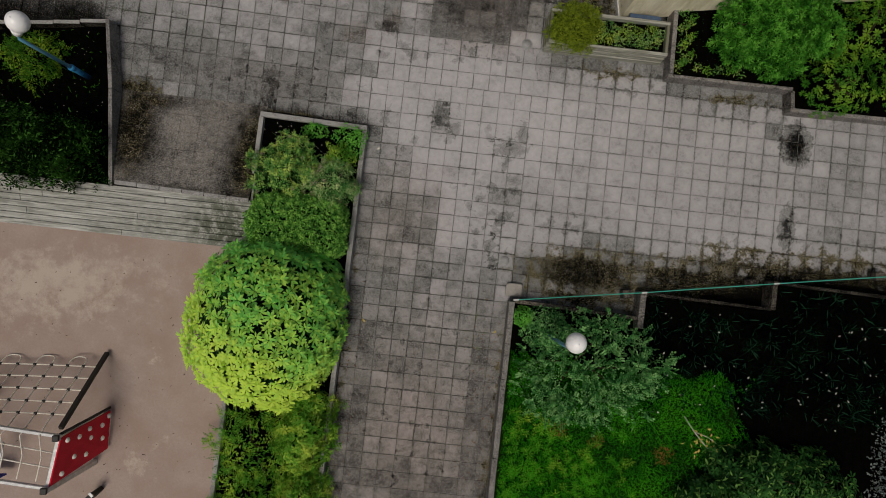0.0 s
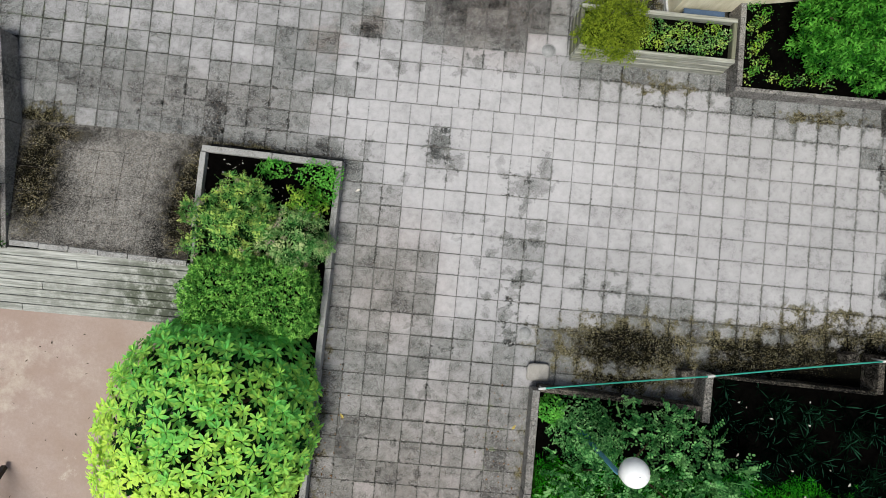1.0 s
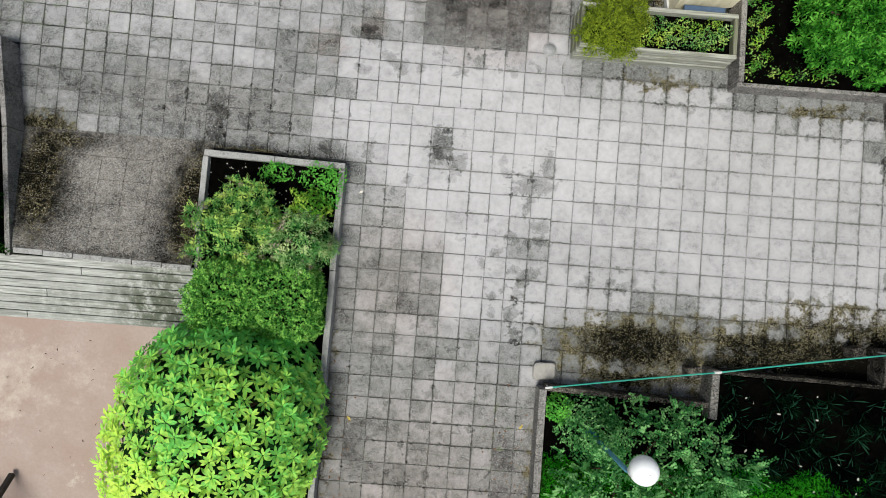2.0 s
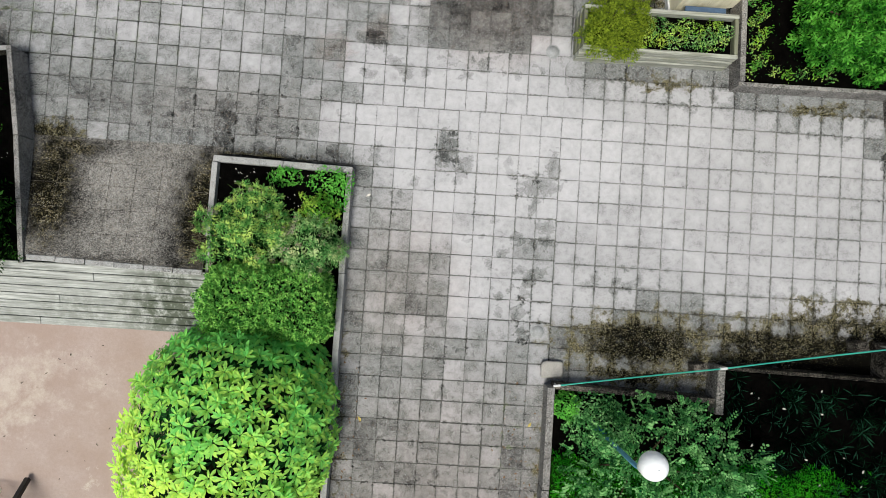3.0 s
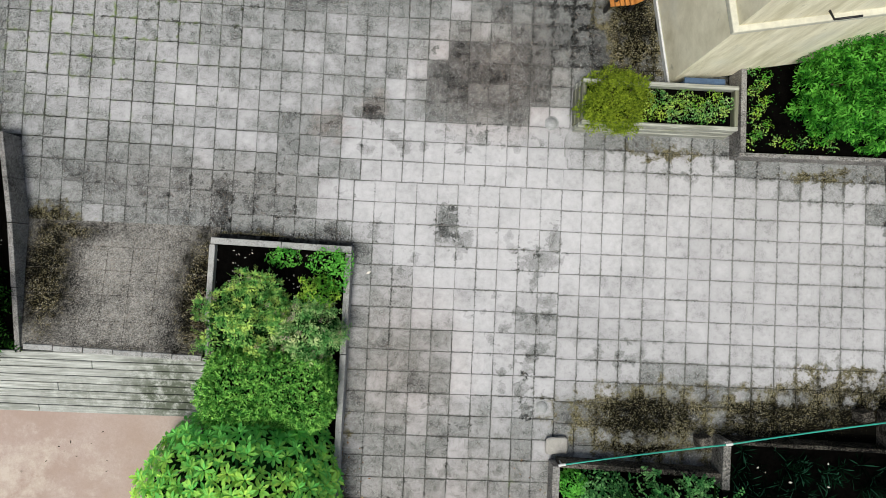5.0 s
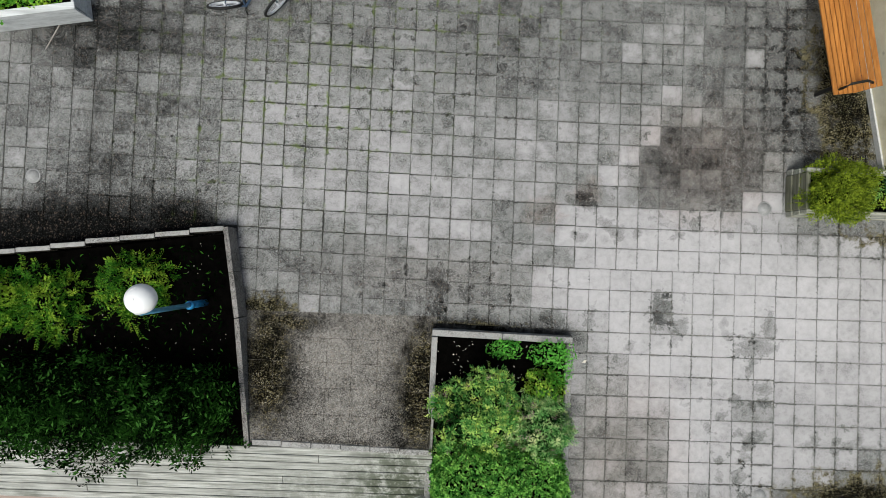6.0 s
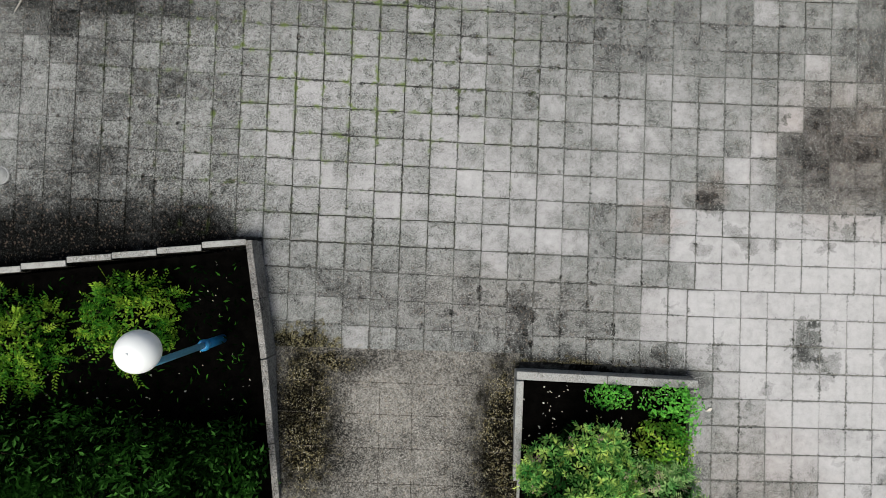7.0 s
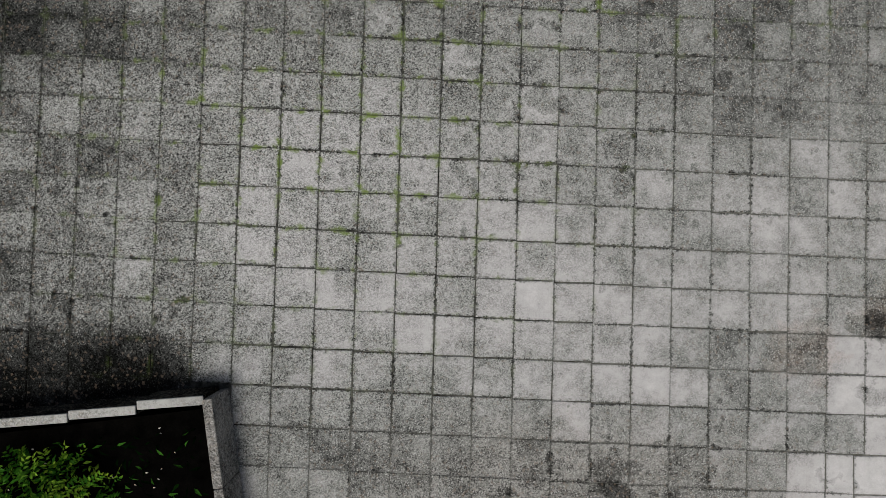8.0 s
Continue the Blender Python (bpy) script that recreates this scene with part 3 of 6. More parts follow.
# Hedge's inner shade put into near-black leaves; bright ones stand for glints.
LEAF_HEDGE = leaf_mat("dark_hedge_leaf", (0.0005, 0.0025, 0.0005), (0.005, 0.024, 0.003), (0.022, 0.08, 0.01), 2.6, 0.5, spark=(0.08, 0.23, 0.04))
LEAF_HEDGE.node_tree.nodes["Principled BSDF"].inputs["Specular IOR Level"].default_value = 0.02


# ---------------------------------------------------------------- mesh helpers
def mesh_object(name, bm, material, parent=None, label=""):
    me = bpy.data.meshes.new(name)
    bm.normal_update()
    bm.to_mesh(me)
    bm.free()
    me.materials.append(material)
    ob = new(name, me)
    if parent is not None:
        under(ob, parent)
    if label:
        ob["label"] = label
    return ob


part = mesh_object


def thing(name, label, category, at=(0, 0, 0), group="", kind=""):
    ob = new(name)
    ob.location = at
    ob.empty_display_size = 0.1
    bpy.context.view_layer.update()
    return tagged(ob, label, category, group, kind)


def structure(name, bm, material, label, category="", parent=None):
    return tagged(mesh_object(name, bm, material, parent), label, category or name.split("_")[0], kind="structure")


def under(ob, parent):
    ob.parent = parent
    ob.matrix_parent_inverse = parent.matrix_basis.inverted()
    return ob


def add_box(bm, size, m, bevel=0.0, segs=1):
    made = bmesh.ops.create_cube(bm, size=1.0, matrix=m @ Matrix.Diagonal((*size, 1)))
    if bevel:
        es = list({e for v in made["verts"] for e in v.link_edges})
        bmesh.ops.bevel(bm, geom=es, offset=bevel, segments=segs, affect="EDGES", profile=0.5)
    return bm


def box(size, m, bevel=0.0, segs=1):
    return add_box(bmesh.new(), size, m, bevel, segs)


def span_box(x0, x1, y0, y1, z0, z1, bevel=0.0, segs=1):
    return box((x1 - x0, y1 - y0, z1 - z0), pose((x0 + x1) / 2, (y0 + y1) / 2, (z0 + z1) / 2), bevel, segs)


def along(a, b, width, z0, z1, bevel=0.01, rough=0.0):
    """A straight kerb or beam in plan from a to b, with its own thickness."""
    d = Vector((b[0] - a[0], b[1] - a[1], 0))
    m = pose((a[0] + b[0]) / 2, (a[1] + b[1]) / 2, (z0 + z1) / 2, 0, 0, math.degrees(math.atan2(d.y, d.x)))
    bm = box((d.length, width, z1 - z0), m, bevel, 2)
    return bm


def prism(corners, z0, z1, bevel=0.0):
    """An upright prism over a ring of corners in plan."""
    bm = bmesh.new()
    vs = [bm.verts.new((x, y, z0)) for x, y in corners]
    face = bm.faces.new(vs)
    out = bmesh.ops.extrude_face_region(bm, geom=[face])
    bmesh.ops.translate(bm, verts=[v for v in out["geom"] if isinstance(v, bmesh.types.BMVert)], vec=(0, 0, z1 - z0))
    bmesh.ops.recalc_face_normals(bm, faces=bm.faces)
    if bevel:
        bmesh.ops.bevel(bm, geom=list(bm.edges), offset=bevel, segments=2, affect="EDGES", profile=0.5)
    return bm


def add_tube(bm, points, radius, sides=8, caps=True):
    """A round rod through points; radius is one number or one for each point."""
    pts = [Vector(q) for q in points]
    radii = radius if isinstance(radius, (list, tuple)) else [radius] * len(pts)
    rings = []
    for k, q in enumerate(pts):
        d = (pts[min(k + 1, len(pts) - 1)] - pts[max(k - 1, 0)]).normalized()
        side = d.cross(Vector((0, 0, 1)) if abs(d.z) < 0.9 else Vector((1, 0, 0))).normalized()
        up = side.cross(d)
        rings.append([bm.verts.new(q + radii[k] * (math.cos(a) * side + math.sin(a) * up)) for a in [2 * math.pi * s / sides for s in range(sides)]])
    for r0, r1 in zip(rings, rings[1:]):
        for s in range(sides):
            f = bm.faces.new((r0[s], r0[(s + 1) % sides], r1[(s + 1) % sides], r1[s]))
            f.smooth = True
    if caps:
        bm.faces.new(rings[0])
        bm.faces.new(rings[-1])
    bmesh.ops.recalc_face_normals(bm, faces=bm.faces)
    return bm


def tube(points, radius, sides=8):
    return add_tube(bmesh.new(), points, radius, sides)


def lathe(profile, at, sides=32):
    """A turned shape from (radius, height) pairs."""
    bm = bmesh.new()
    rings = [[bm.verts.new((at[0] + r * math.cos(2 * math.pi * s / sides), at[1] + r * math.sin(2 * math.pi * s / sides), at[2] + h)) for s in range(sides)] for r, h in profile]
    for r0, r1 in zip(rings, rings[1:]):
        for s in range(sides):
            bm.faces.new((r0[s], r0[(s + 1) % sides], r1[(s + 1) % sides], r1[s])).smooth = True
    bm.faces.new(rings[0])
    bm.faces.new(rings[-1])
    bmesh.ops.recalc_face_normals(bm, faces=bm.faces)
    return bm


def heightmap(x0, x1, y0, y1, nx, ny, height):
    """A ground sheet with relief."""
    bm = bmesh.new()
    vs = [[bm.verts.new((x0 + (x1 - x0) * i / nx, y0 + (y1 - y0) * j / ny, height(x0 + (x1 - x0) * i / nx, y0 + (y1 - y0) * j / ny))) for i in range(nx + 1)] for j in range(ny + 1)]
    for j in range(ny):
        for i in range(nx):
            bm.faces.new((vs[j][i], vs[j][i + 1], vs[j + 1][i + 1], vs[j + 1][i])).smooth = True
    return bm


# ---------------------------------------------------------------- foliage


def unit(v):
    return v / np.maximum(np.linalg.norm(v, axis=-1, keepdims=True), 1e-9)


def leaves(base, way, normal, length, width, curl=0.15, belly=0.45):
    """Folded leaves of four triangles each; arrays of base, direction, face normal and size."""
    way = unit(way)
    side = unit(np.cross(normal, way))
    up = np.cross(way, side)
    length, width = np.broadcast_to(np.asarray(length, float), len(base))[:, None], np.broadcast_to(np.asarray(width, float), len(base))[:, None]
    mid = base + way * length * belly
    left = mid - side * width * 0.5 + up * width * 0.15
    right = mid + side * width * 0.5 + up * width * 0.15
    tip = base + way * length - up * length * curl
    verts = np.stack([base, left, mid, right, tip], 1).reshape(-1, 3)
    quad = np.array([[0, 2, 1], [0, 3, 2], [1, 2, 4], [2, 3, 4]])
    faces = (quad[None] + 5 * np.arange(len(base))[:, None, None]).reshape(-1, 3)
    return verts, faces


def round_leaves(base, way, normal, length, width, curl=0.15):
    """Leaves that are widest past the middle and end bluntly, cupped along the midrib."""
    way = unit(way)
    side = unit(np.cross(normal, way))
    up = np.cross(way, side)
    length, width = np.asarray(length, float)[:, None], np.asarray(width, float)[:, None]
    at = lambda k, w: base + way * length * k + side * width * w + up * (abs(w) * width * 0.1 - curl * length * k * k)
    verts = np.stack([at(0, 0), at(0.34, -0.4), at(0.34, 0.4), at(0.7, -0.48), at(0.7, 0.48), at(1.0, 0.0), at(0.6, 0.0)], 1).reshape(-1, 3)
    tri = np.array([[0, 6, 1], [0, 2, 6], [1, 6, 3], [2, 4, 6], [3, 6, 5], [6, 4, 5]])
    return verts, (tri[None] + 7 * np.arange(len(base))[:, None, None]).reshape(-1, 3)


def leaf_object(name, sets, material, parent=None, label=""):
    verts, faces, n = [], [], 0
    for v, f in sets:
        verts.append(v)
        faces.append(f + n)
        n += len(v)
    me = bpy.data.meshes.new(name)
    me.from_pydata(np.concatenate(verts).tolist(), [], np.concatenate(faces).tolist())
    me.materials.append(material)
    ob = new(name, me)
    if parent is not None:
        under(ob, parent)
    if label:
        ob["label"] = label
    return ob


def dome_points(n, at, size, lumps=0.12, inner=0.25, low=-0.25, seed=0):
    """Points and outward directions over a lumpy dome: at its foot, size its half widths and height."""
    r = np.random.default_rng(seed)
    d = unit(r.normal(size=(n * 3, 3)))
    d = d[d[:, 2] > low][:n]
    w = np.zeros(len(d))
    for _ in range(9):
        c, k = unit(r.normal(size=3)), r.uniform(2.0, 5.0)
        w += np.sin(k * (d @ c) * 2.2 + r.uniform(0, 6.28))
    rad = (1 + lumps * w / 3.0) * (1 - inner * r.random(len(d)) ** 2)
    pts = np.array(at) + d * rad[:, None] * np.array(size)
    return pts, unit(d / np.array(size)), r


def scatter_leaves(pts, normal, r, length, width, spread=0.9, flat=0.5):
    """Single leaves that lie over a crown, turned every way."""
    n = len(pts)
    t = unit(np.cross(normal, r.normal(size=(n, 3))))
    way = unit(t + normal * r.uniform(-0.2, spread, n)[:, None])
    nrm = unit(normal * (0.4 + flat) + np.array([0, 0, 0.55]) + r.normal(size=(n, 3)) * 0.5)
    s = r.uniform(0.7, 1.25, n)
    return leaves(pts, way, nrm, length * s, width * s)


def sprays(pts, normal, r, shoots, reach, count, length, width, shape=leaves):
    """Short shoots that stick out of a crown, with leaves in two rows."""
    pick = r.choice(len(pts), shoots, replace=False)
    base, d = pts[pick], unit(normal[pick] + r.normal(size=(shoots, 3)) * 0.55)
    k = (np.arange(count) + 0.5) / count
    along_ = base[:, None] + d[:, None] * (reach * r.uniform(0.5, 1.2, shoots))[:, None, None] * k[None, :, None]
    side = unit(np.cross(d, r.normal(size=(shoots, 3))))
    sign = np.where(np.arange(count) % 2, 1.0, -1.0)
    way = unit(side[:, None] * sign[None, :, None] + d[:, None] * 0.6)
    nrm = unit(np.cross(d, side))[:, None] * np.ones((1, count, 1))
    nrm = np.where(nrm[..., 2:] < 0, -nrm, nrm)
    s = r.uniform(0.7, 1.2, shoots * count)
    return shape(along_.reshape(-1, 3), way.reshape(-1, 3), nrm.reshape(-1, 3), length * s, width * s)


def rosettes(pts, normal, r, petals, length, width, lift=0.35, up=0.5, inner=0):
    """Whorls of long leaves, as on a rhododendron; inner: younger leaves that stand up in the middle."""
    n = len(pts)
    axis = unit(normal + np.array([0, 0, up]) + r.normal(size=(n, 3)) * 0.22)
    a = unit(np.cross(axis, r.normal(size=(n, 3))))
    b = np.cross(axis, a)
    big = r.uniform(0.75, 1.15, (n, 1))
    sets = []
    for count, reach, steep in ((petals, 1.0, lift), (inner, 0.6, lift + 0.4)):
        if not count:
            continue
        ang = 2 * math.pi * (np.arange(count)[None] + r.random((n, 1))) / count + r.normal(size=(n, count)) * 0.16
        radial = a[:, None] * np.cos(ang)[..., None] + b[:, None] * np.sin(ang)[..., None]
        rise = steep * r.uniform(0.3, 1.6, (n, count))[..., None]
        base = pts[:, None] + radial * 0.008 + axis[:, None] * (0.0 if count == petals else 0.012)
        s = (reach * big * r.uniform(0.8, 1.1, (n, count))).reshape(-1)
        sets.append(round_leaves(base.reshape(-1, 3), (radial + axis[:, None] * rise).reshape(-1, 3), (axis[:, None] - radial * rise).reshape(-1, 3), length * s, width * s, 0.22))
    verts = np.concatenate([v for v, _ in sets])
    faces = np.concatenate([sets[0][1]] + [f + len(sets[0][0]) for _, f in sets[1:]])
    return verts, faces


def billows(at, size, n, share, each, seed, low=-0.05):
    """Points and directions over a crown that is made of many small rounded clumps."""
    C0, N0, r = dome_points(n * 4, at, tuple(v * 0.84 for v in size), 0.12, 0.3, low, seed)
    C0, N0 = spaced(C0, N0, 1.05 * share)
    P, N = [], []
    for k in range(min(n, len(C0))):
        s = share * r.uniform(0.65, 1.3)
        p, d, _ = dome_points(each, tuple(C0[k]), (s, s, s * 0.9), 0.12, 0.25, -0.3, seed * 31 + k)
        P.append(p)
        N.append(unit(d + 0.5 * N0[k]))
    return np.concatenate(P), np.concatenate(N), r


def spaced(P, N, gap):
    """Thins points out so that whorls stand side by side."""
    keep = []
    for k in range(len(P)):
        if not keep or np.min(np.sum((P[keep] - P[k]) ** 2, 1)) > gap * gap:
            keep.append(k)
    return P[keep], N[keep]


def add_stems(at, tips, radius, parent, seed=1):
    """Short stems that spread from the foot towards the crown, each a part."""
    q = random.Random(seed)
    foot = Vector(at)
    for tip in tips:
        tip = Vector(tip)
        mid = foot.lerp(tip, 0.5) + Vector((q.uniform(-0.06, 0.06), q.uniform(-0.06, 0.06), 0.05))
        part("stem", tube([foot + Vector((q.uniform(-0.03, 0.03), q.uniform(-0.03, 0.03), -0.05)), mid, tip], [radius, radius * 0.7, radius * 0.3], 6), BARK, parent)


def dome_tips(at, size, n, seed):
    r = random.Random(seed)
    return [(at[0] + size[0] * 0.7 * math.cos(6.28 * k / n + r.random()), at[1] + size[1] * 0.7 * math.sin(6.28 * k / n + r.random()), at[2] + size[2] * r.uniform(0.5, 0.75)) for k in range(n)]

# ---------------------------------------------------------------- ground
structure("ground", heightmap(-300, 300, -300, 300, 60, 60, lambda x, y: -0.09), TURF, "dark turf and soil around the paved court", "ground")
structure("playground_surface", prism([(-16, -3.4), (-4.97, -3.41), (-5.03, -14), (-16, -14)], -0.06, 0.05), EARTH, "trodden pinkish brown earth of the playground", "ground")
pavement = structure("pavement", prism([(-14, -0.95), (-3.0, -1.0), (-3.05, -12), (0.0, -12), (0.0, -3.8), (9.5, -3.0), (9.5, 0.75), (4.7, 0.75), (2.4, 0.95), (2.3, 6.5), (-14, 6.5)], -0.08, -0.0055), JOINT, "dark sandy moss-grown joints under square concrete paving slabs", "pavement")

# ramp of washed concrete that rises between two planters
bm = bmesh.new()
low = [bm.verts.new(v) for v in ((-7.62, -0.765, 0.001), (-4.86, -0.765, 0.001), (-4.9, -2.57, 0.333), (-7.32, -2.51, 0.329))]
bm.faces.new(low)
out = bmesh.ops.extrude_face_region(bm, geom=list(bm.faces))
bmesh.ops.translate(bm, verts=[v for v in out["geom"] if isinstance(v, bmesh.types.BMVert)], vec=(0, 0, -0.3))
bmesh.ops.recalc_face_normals(bm, faces=bm.faces)
RAMP_OB = structure("ramp", bm, RAMP, "washed aggregate concrete ramp with mossy edges", "ramp")
lift = lambda y: 0.001 + 0.1845 * (-0.765 - y)
for k, y in enumerate((-1.12, -1.45, -1.79, -2.14)):
    x0, x1 = -7.53 - 0.132 * (y + 1.0), -4.93
    part("ramp_seam", box((x1 - x0, 0.006, 0.004), pose((x0 + x1) / 2, y, lift(y) + 0.0003, -10.4, 0, -0.5)), CONCRETE_BROWN, RAMP_OB)
for k, x in enumerate((-7.1, -6.74, -6.37, -6.02, -5.66, -5.3)):
    part("ramp_seam", box((0.005, 1.36, 0.004), pose(x, -1.815, lift(-1.815) + 0.0003, -10.4, 0, 1.5)), CONCRETE_BROWN, RAMP_OB)
kerb = thing("ramp_kerb", "row of pale concrete kerb stones along the top of the ramp", "kerb", (-6.1, -2.53, 0.25))
for k in range(6):
    x = -7.3 + 0.4 * k
    part("kerb_stone", along((x + 0.004, -2.515 - 0.012 * k), (x + 0.396, -2.52 - 0.012 * k), 0.075, 0.1, 0.34 + 0.004 * (k % 2), 0.008), CONCRETE, kerb)

# boards that slope from the ramp down to the playground
deck = thing("sloping_deck", "weathered grey timber boards sloping down to the playground", "deck", (-7.5, -3.0, 0.1))
for k in range(8):
    s = (k + 0.5) / 8
    y, z = -2.57 - 0.88 * s, 0.315 - 0.27 * s
    seam = (-9.4, -6.4, -8.6, -9.0, -6.9, -8.9, -9.6, -7.2)[k]
    for x0, x1 in ((-11.2, seam), (seam, -4.85)):
        part("board", box((x1 - x0 - 0.006, 0.106, 0.035), pose((x0 + x1) / 2, y, z - 0.012 + 0.003 * (k % 2), 17.5), 0.006), DECK, deck)
for x in (-10.6, -9.2, -7.8, -6.4, -5.1):
    part("joist", box((0.06, 0.86, 0.08), pose(x, -3.0, 0.09, 17.5), 0.004), DARK_WOOD, deck)

# ---------------------------------------------------------------- walls of the planters
def wall_of_blocks(name, label, a, b, width, z0, z1, block, material, rise=0.0, jitter=0.008, seed=3, cap=None):
    """A low retaining wall, block by block; cap: a pale top on each block, whose body is darkened for algae and shade.
    """
    r = random.Random(seed)
    top = thing(name, label, "wall", (a[0], a[1], 0), kind="structure")
    a, b = Vector((*a, 0)), Vector((*b, 0))
    n = max(1, round((b - a).length / block))
    across = Vector((-(b - a).y, (b - a).x, 0)).normalized()
    for k in range(n):
        off = across * (r.uniform(-jitter, jitter) + rise * 0.5 * (k % 2))
        skew = across * (0.011 if cap else 0.0)
        p0, p1 = a.lerp(b, k / n) + off + skew, a.lerp(b, (k + 1) / n) + off - skew
        gap = (p1 - p0).normalized() * 0.003
        z = z1 + rise * k + r.uniform(-jitter, jitter) * 0.6
        stone = part("block", along(p0 + gap, p1 - gap, width, z0, z - 0.02 if cap else z, 0.008), material, top)
        if cap:
            under(part("block_top", along(p0 + gap, p1 - gap, width - 0.006, z - 0.018, z, 0.006), cap, None, "pale clean top"), stone)
    return top


wall_of_blocks("wall_left_court", "low weathered concrete planter wall beside the ramp", (-7.79, 0.385), (-7.582, -0.85), 0.07, -0.05, 0.34, 0.62, CONCRETE_WORN)
wall_of_blocks("wall_left_ramp", "low weathered concrete planter wall along the ramp", (-7.58, -0.856), (-7.358, -2.6), 0.07, -0.05, 0.345, 0.87, CONCRETE_WORN, seed=4)
# Blackened block faces carry painted north-side shade as well as algae.
wall_of_blocks("wall_left_north", "stepped row of narrow pale-topped concrete blocks edging a planter", (-7.83, 0.378), (-12.0, -0.25), 0.07, -0.05, 0.3, 0.46, CONCRETE_MOSSY, 0.008, 0.01, 5, CONCRETE)
wall_of_blocks("wall_centre_north", "pale concrete edging of a shrub planter", (-4.92, -0.97), (-2.96, -1.01), 0.09, -0.05, 0.22, 1.0, CONCRETE, 0, 0.003, 6)
wall_of_blocks("wall_centre_east", "long pale concrete edging of a shrub planter", (-3.0, -1.06), (-3.09, -9.5), 0.085, -0.05, 0.22, 1.4, CONCRETE, 0, 0.006, 7)
wall_of_blocks("wall_centre_west", "concrete edging of a shrub planter", (-4.88, -1.02), (-4.97, -9.5), 0.08, -0.05, 0.24, 1.4, CONCRETE, 0, 0.004, 8)
wall_of_blocks("wall_path_east", "low concrete wall along the path beside a lawn", (0.0, -3.86), (-0.0, -9.5), 0.1, -0.05, 0.3, 1.3, CONCRETE_WORN, 0, 0.01, 9)
wall_of_blocks("wall_lawn_one", "sawtooth concrete retaining wall above a lawn", (0.05, -3.85), (2.3, -3.92), 0.07, -0.05, 0.28, 1.1, CONCRETE_BROWN, 0, 0.004, 10)
wall_of_blocks("wall_lawn_two", "sawtooth concrete retaining wall above a planted bed", (2.42, -3.45), (4.72, -3.5), 0.055, -0.05, 0.3, 1.1, CONCRETE_MOSSY, 0, 0.006, 11)
wall_of_blocks("wall_lawn_three", "sawtooth concrete retaining wall above a planted bed", (4.8, -3.0), (7.2, -3.05), 0.055, -0.05, 0.3, 1.1, CONCRETE_MOSSY, 0, 0.006, 12)
wall_of_blocks("wall_lawn_return", "short concrete cross wall of a sawtooth bed", (2.36, -3.42), (2.35, -4.1), 0.11, -0.05, 0.32, 0.8, CONCRETE_DARK, 0, 0.0, 13)
wall_of_blocks("wall_lawn_return_far", "short concrete cross wall of a sawtooth bed", (4.75, -2.97), (4.74, -3.5), 0.09, -0.05, 0.32, 0.8, CONCRETE_BROWN, 0, 0.0, 14)
wall_of_blocks("wall_east_short", "low concrete wall beside a timber planter", (2.455, 1.8), (2.47, 0.612), 0.08, -0.05, 0.31, 1.3, CONCRETE_WORN, 0, 0.0, 15)
wall_of_blocks("wall_east_long", "low concrete wall in front of a laurel", (2.43, 0.58), (4.77, 0.6), 0.06, -0.05, 0.28, 2.3, CONCRETE_WORN, 0, 0.0, 16)
wall_of_blocks("wall_east_return", "short concrete return of a planter wall", (4.775, 0.568), (4.8, 0.255), 0.07, -0.05, 0.27, 0.6, CONCRETE_DARK, 0, 0.0, 17)
wall_of_blocks("wall_east_far", "low concrete wall under rhododendrons", (4.76, 0.215), (9.0, 0.28), 0.075, -0.05, 0.26, 1.1, CONCRETE_WORN, 0, 0.0, 18)

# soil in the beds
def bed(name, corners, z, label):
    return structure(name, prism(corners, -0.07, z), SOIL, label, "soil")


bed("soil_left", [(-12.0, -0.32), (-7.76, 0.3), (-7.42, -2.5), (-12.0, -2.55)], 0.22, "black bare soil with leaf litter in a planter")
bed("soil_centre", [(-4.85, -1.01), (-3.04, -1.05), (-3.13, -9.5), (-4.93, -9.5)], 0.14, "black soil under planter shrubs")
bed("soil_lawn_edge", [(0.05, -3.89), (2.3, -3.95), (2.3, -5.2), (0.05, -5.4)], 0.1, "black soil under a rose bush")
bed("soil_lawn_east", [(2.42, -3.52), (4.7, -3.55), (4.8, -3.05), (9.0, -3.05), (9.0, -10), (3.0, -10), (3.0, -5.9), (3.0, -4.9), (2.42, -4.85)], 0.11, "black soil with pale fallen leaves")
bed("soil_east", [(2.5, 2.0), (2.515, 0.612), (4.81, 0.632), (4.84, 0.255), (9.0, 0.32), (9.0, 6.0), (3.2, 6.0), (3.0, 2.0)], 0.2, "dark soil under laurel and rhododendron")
structure("lawn", prism([(0.06, -4.85), (4.1, -4.86), (4.4, -5.6), (4.0, -6.6), (3.4, -12.0), (0.06, -12.0)], 0.02, 0.14), TURF, "lush green lawn", "lawn")

# ---------------------------------------------------------------- building
U = Vector((0.178, -0.984, 0))       # along the court wall, to the south
V = Vector((0.984, 0.178, 0))        # into the building
C = Vector((1.49, 1.63, 0))           # south-west corner
house = thing("building", "beige plastered building with a pale ledge and metal base strip", "building", (C.x, C.y, 0))


def quad_plan(u0, u1, v0, v1):
    return [tuple((C - U * u + V * v).to_2d()) for u, v in ((u0, v0), (u1, v0), (u1, v1), (u0, v1))]


part("wall", prism(quad_plan(0.0, 6.0, 0.0, 7.0), 0.02, 1.76), PLASTER, house)
part("upper_wall", prism(quad_plan(0.07, 6.0, 0.07, 7.0), 1.84, 3.5), PLASTER, house)
part("ledge", prism(quad_plan(-0.004, 6.0, -0.004, 7.0), 1.76, 1.84, 0.012), LEDGE, house, "pale sloped ledge")
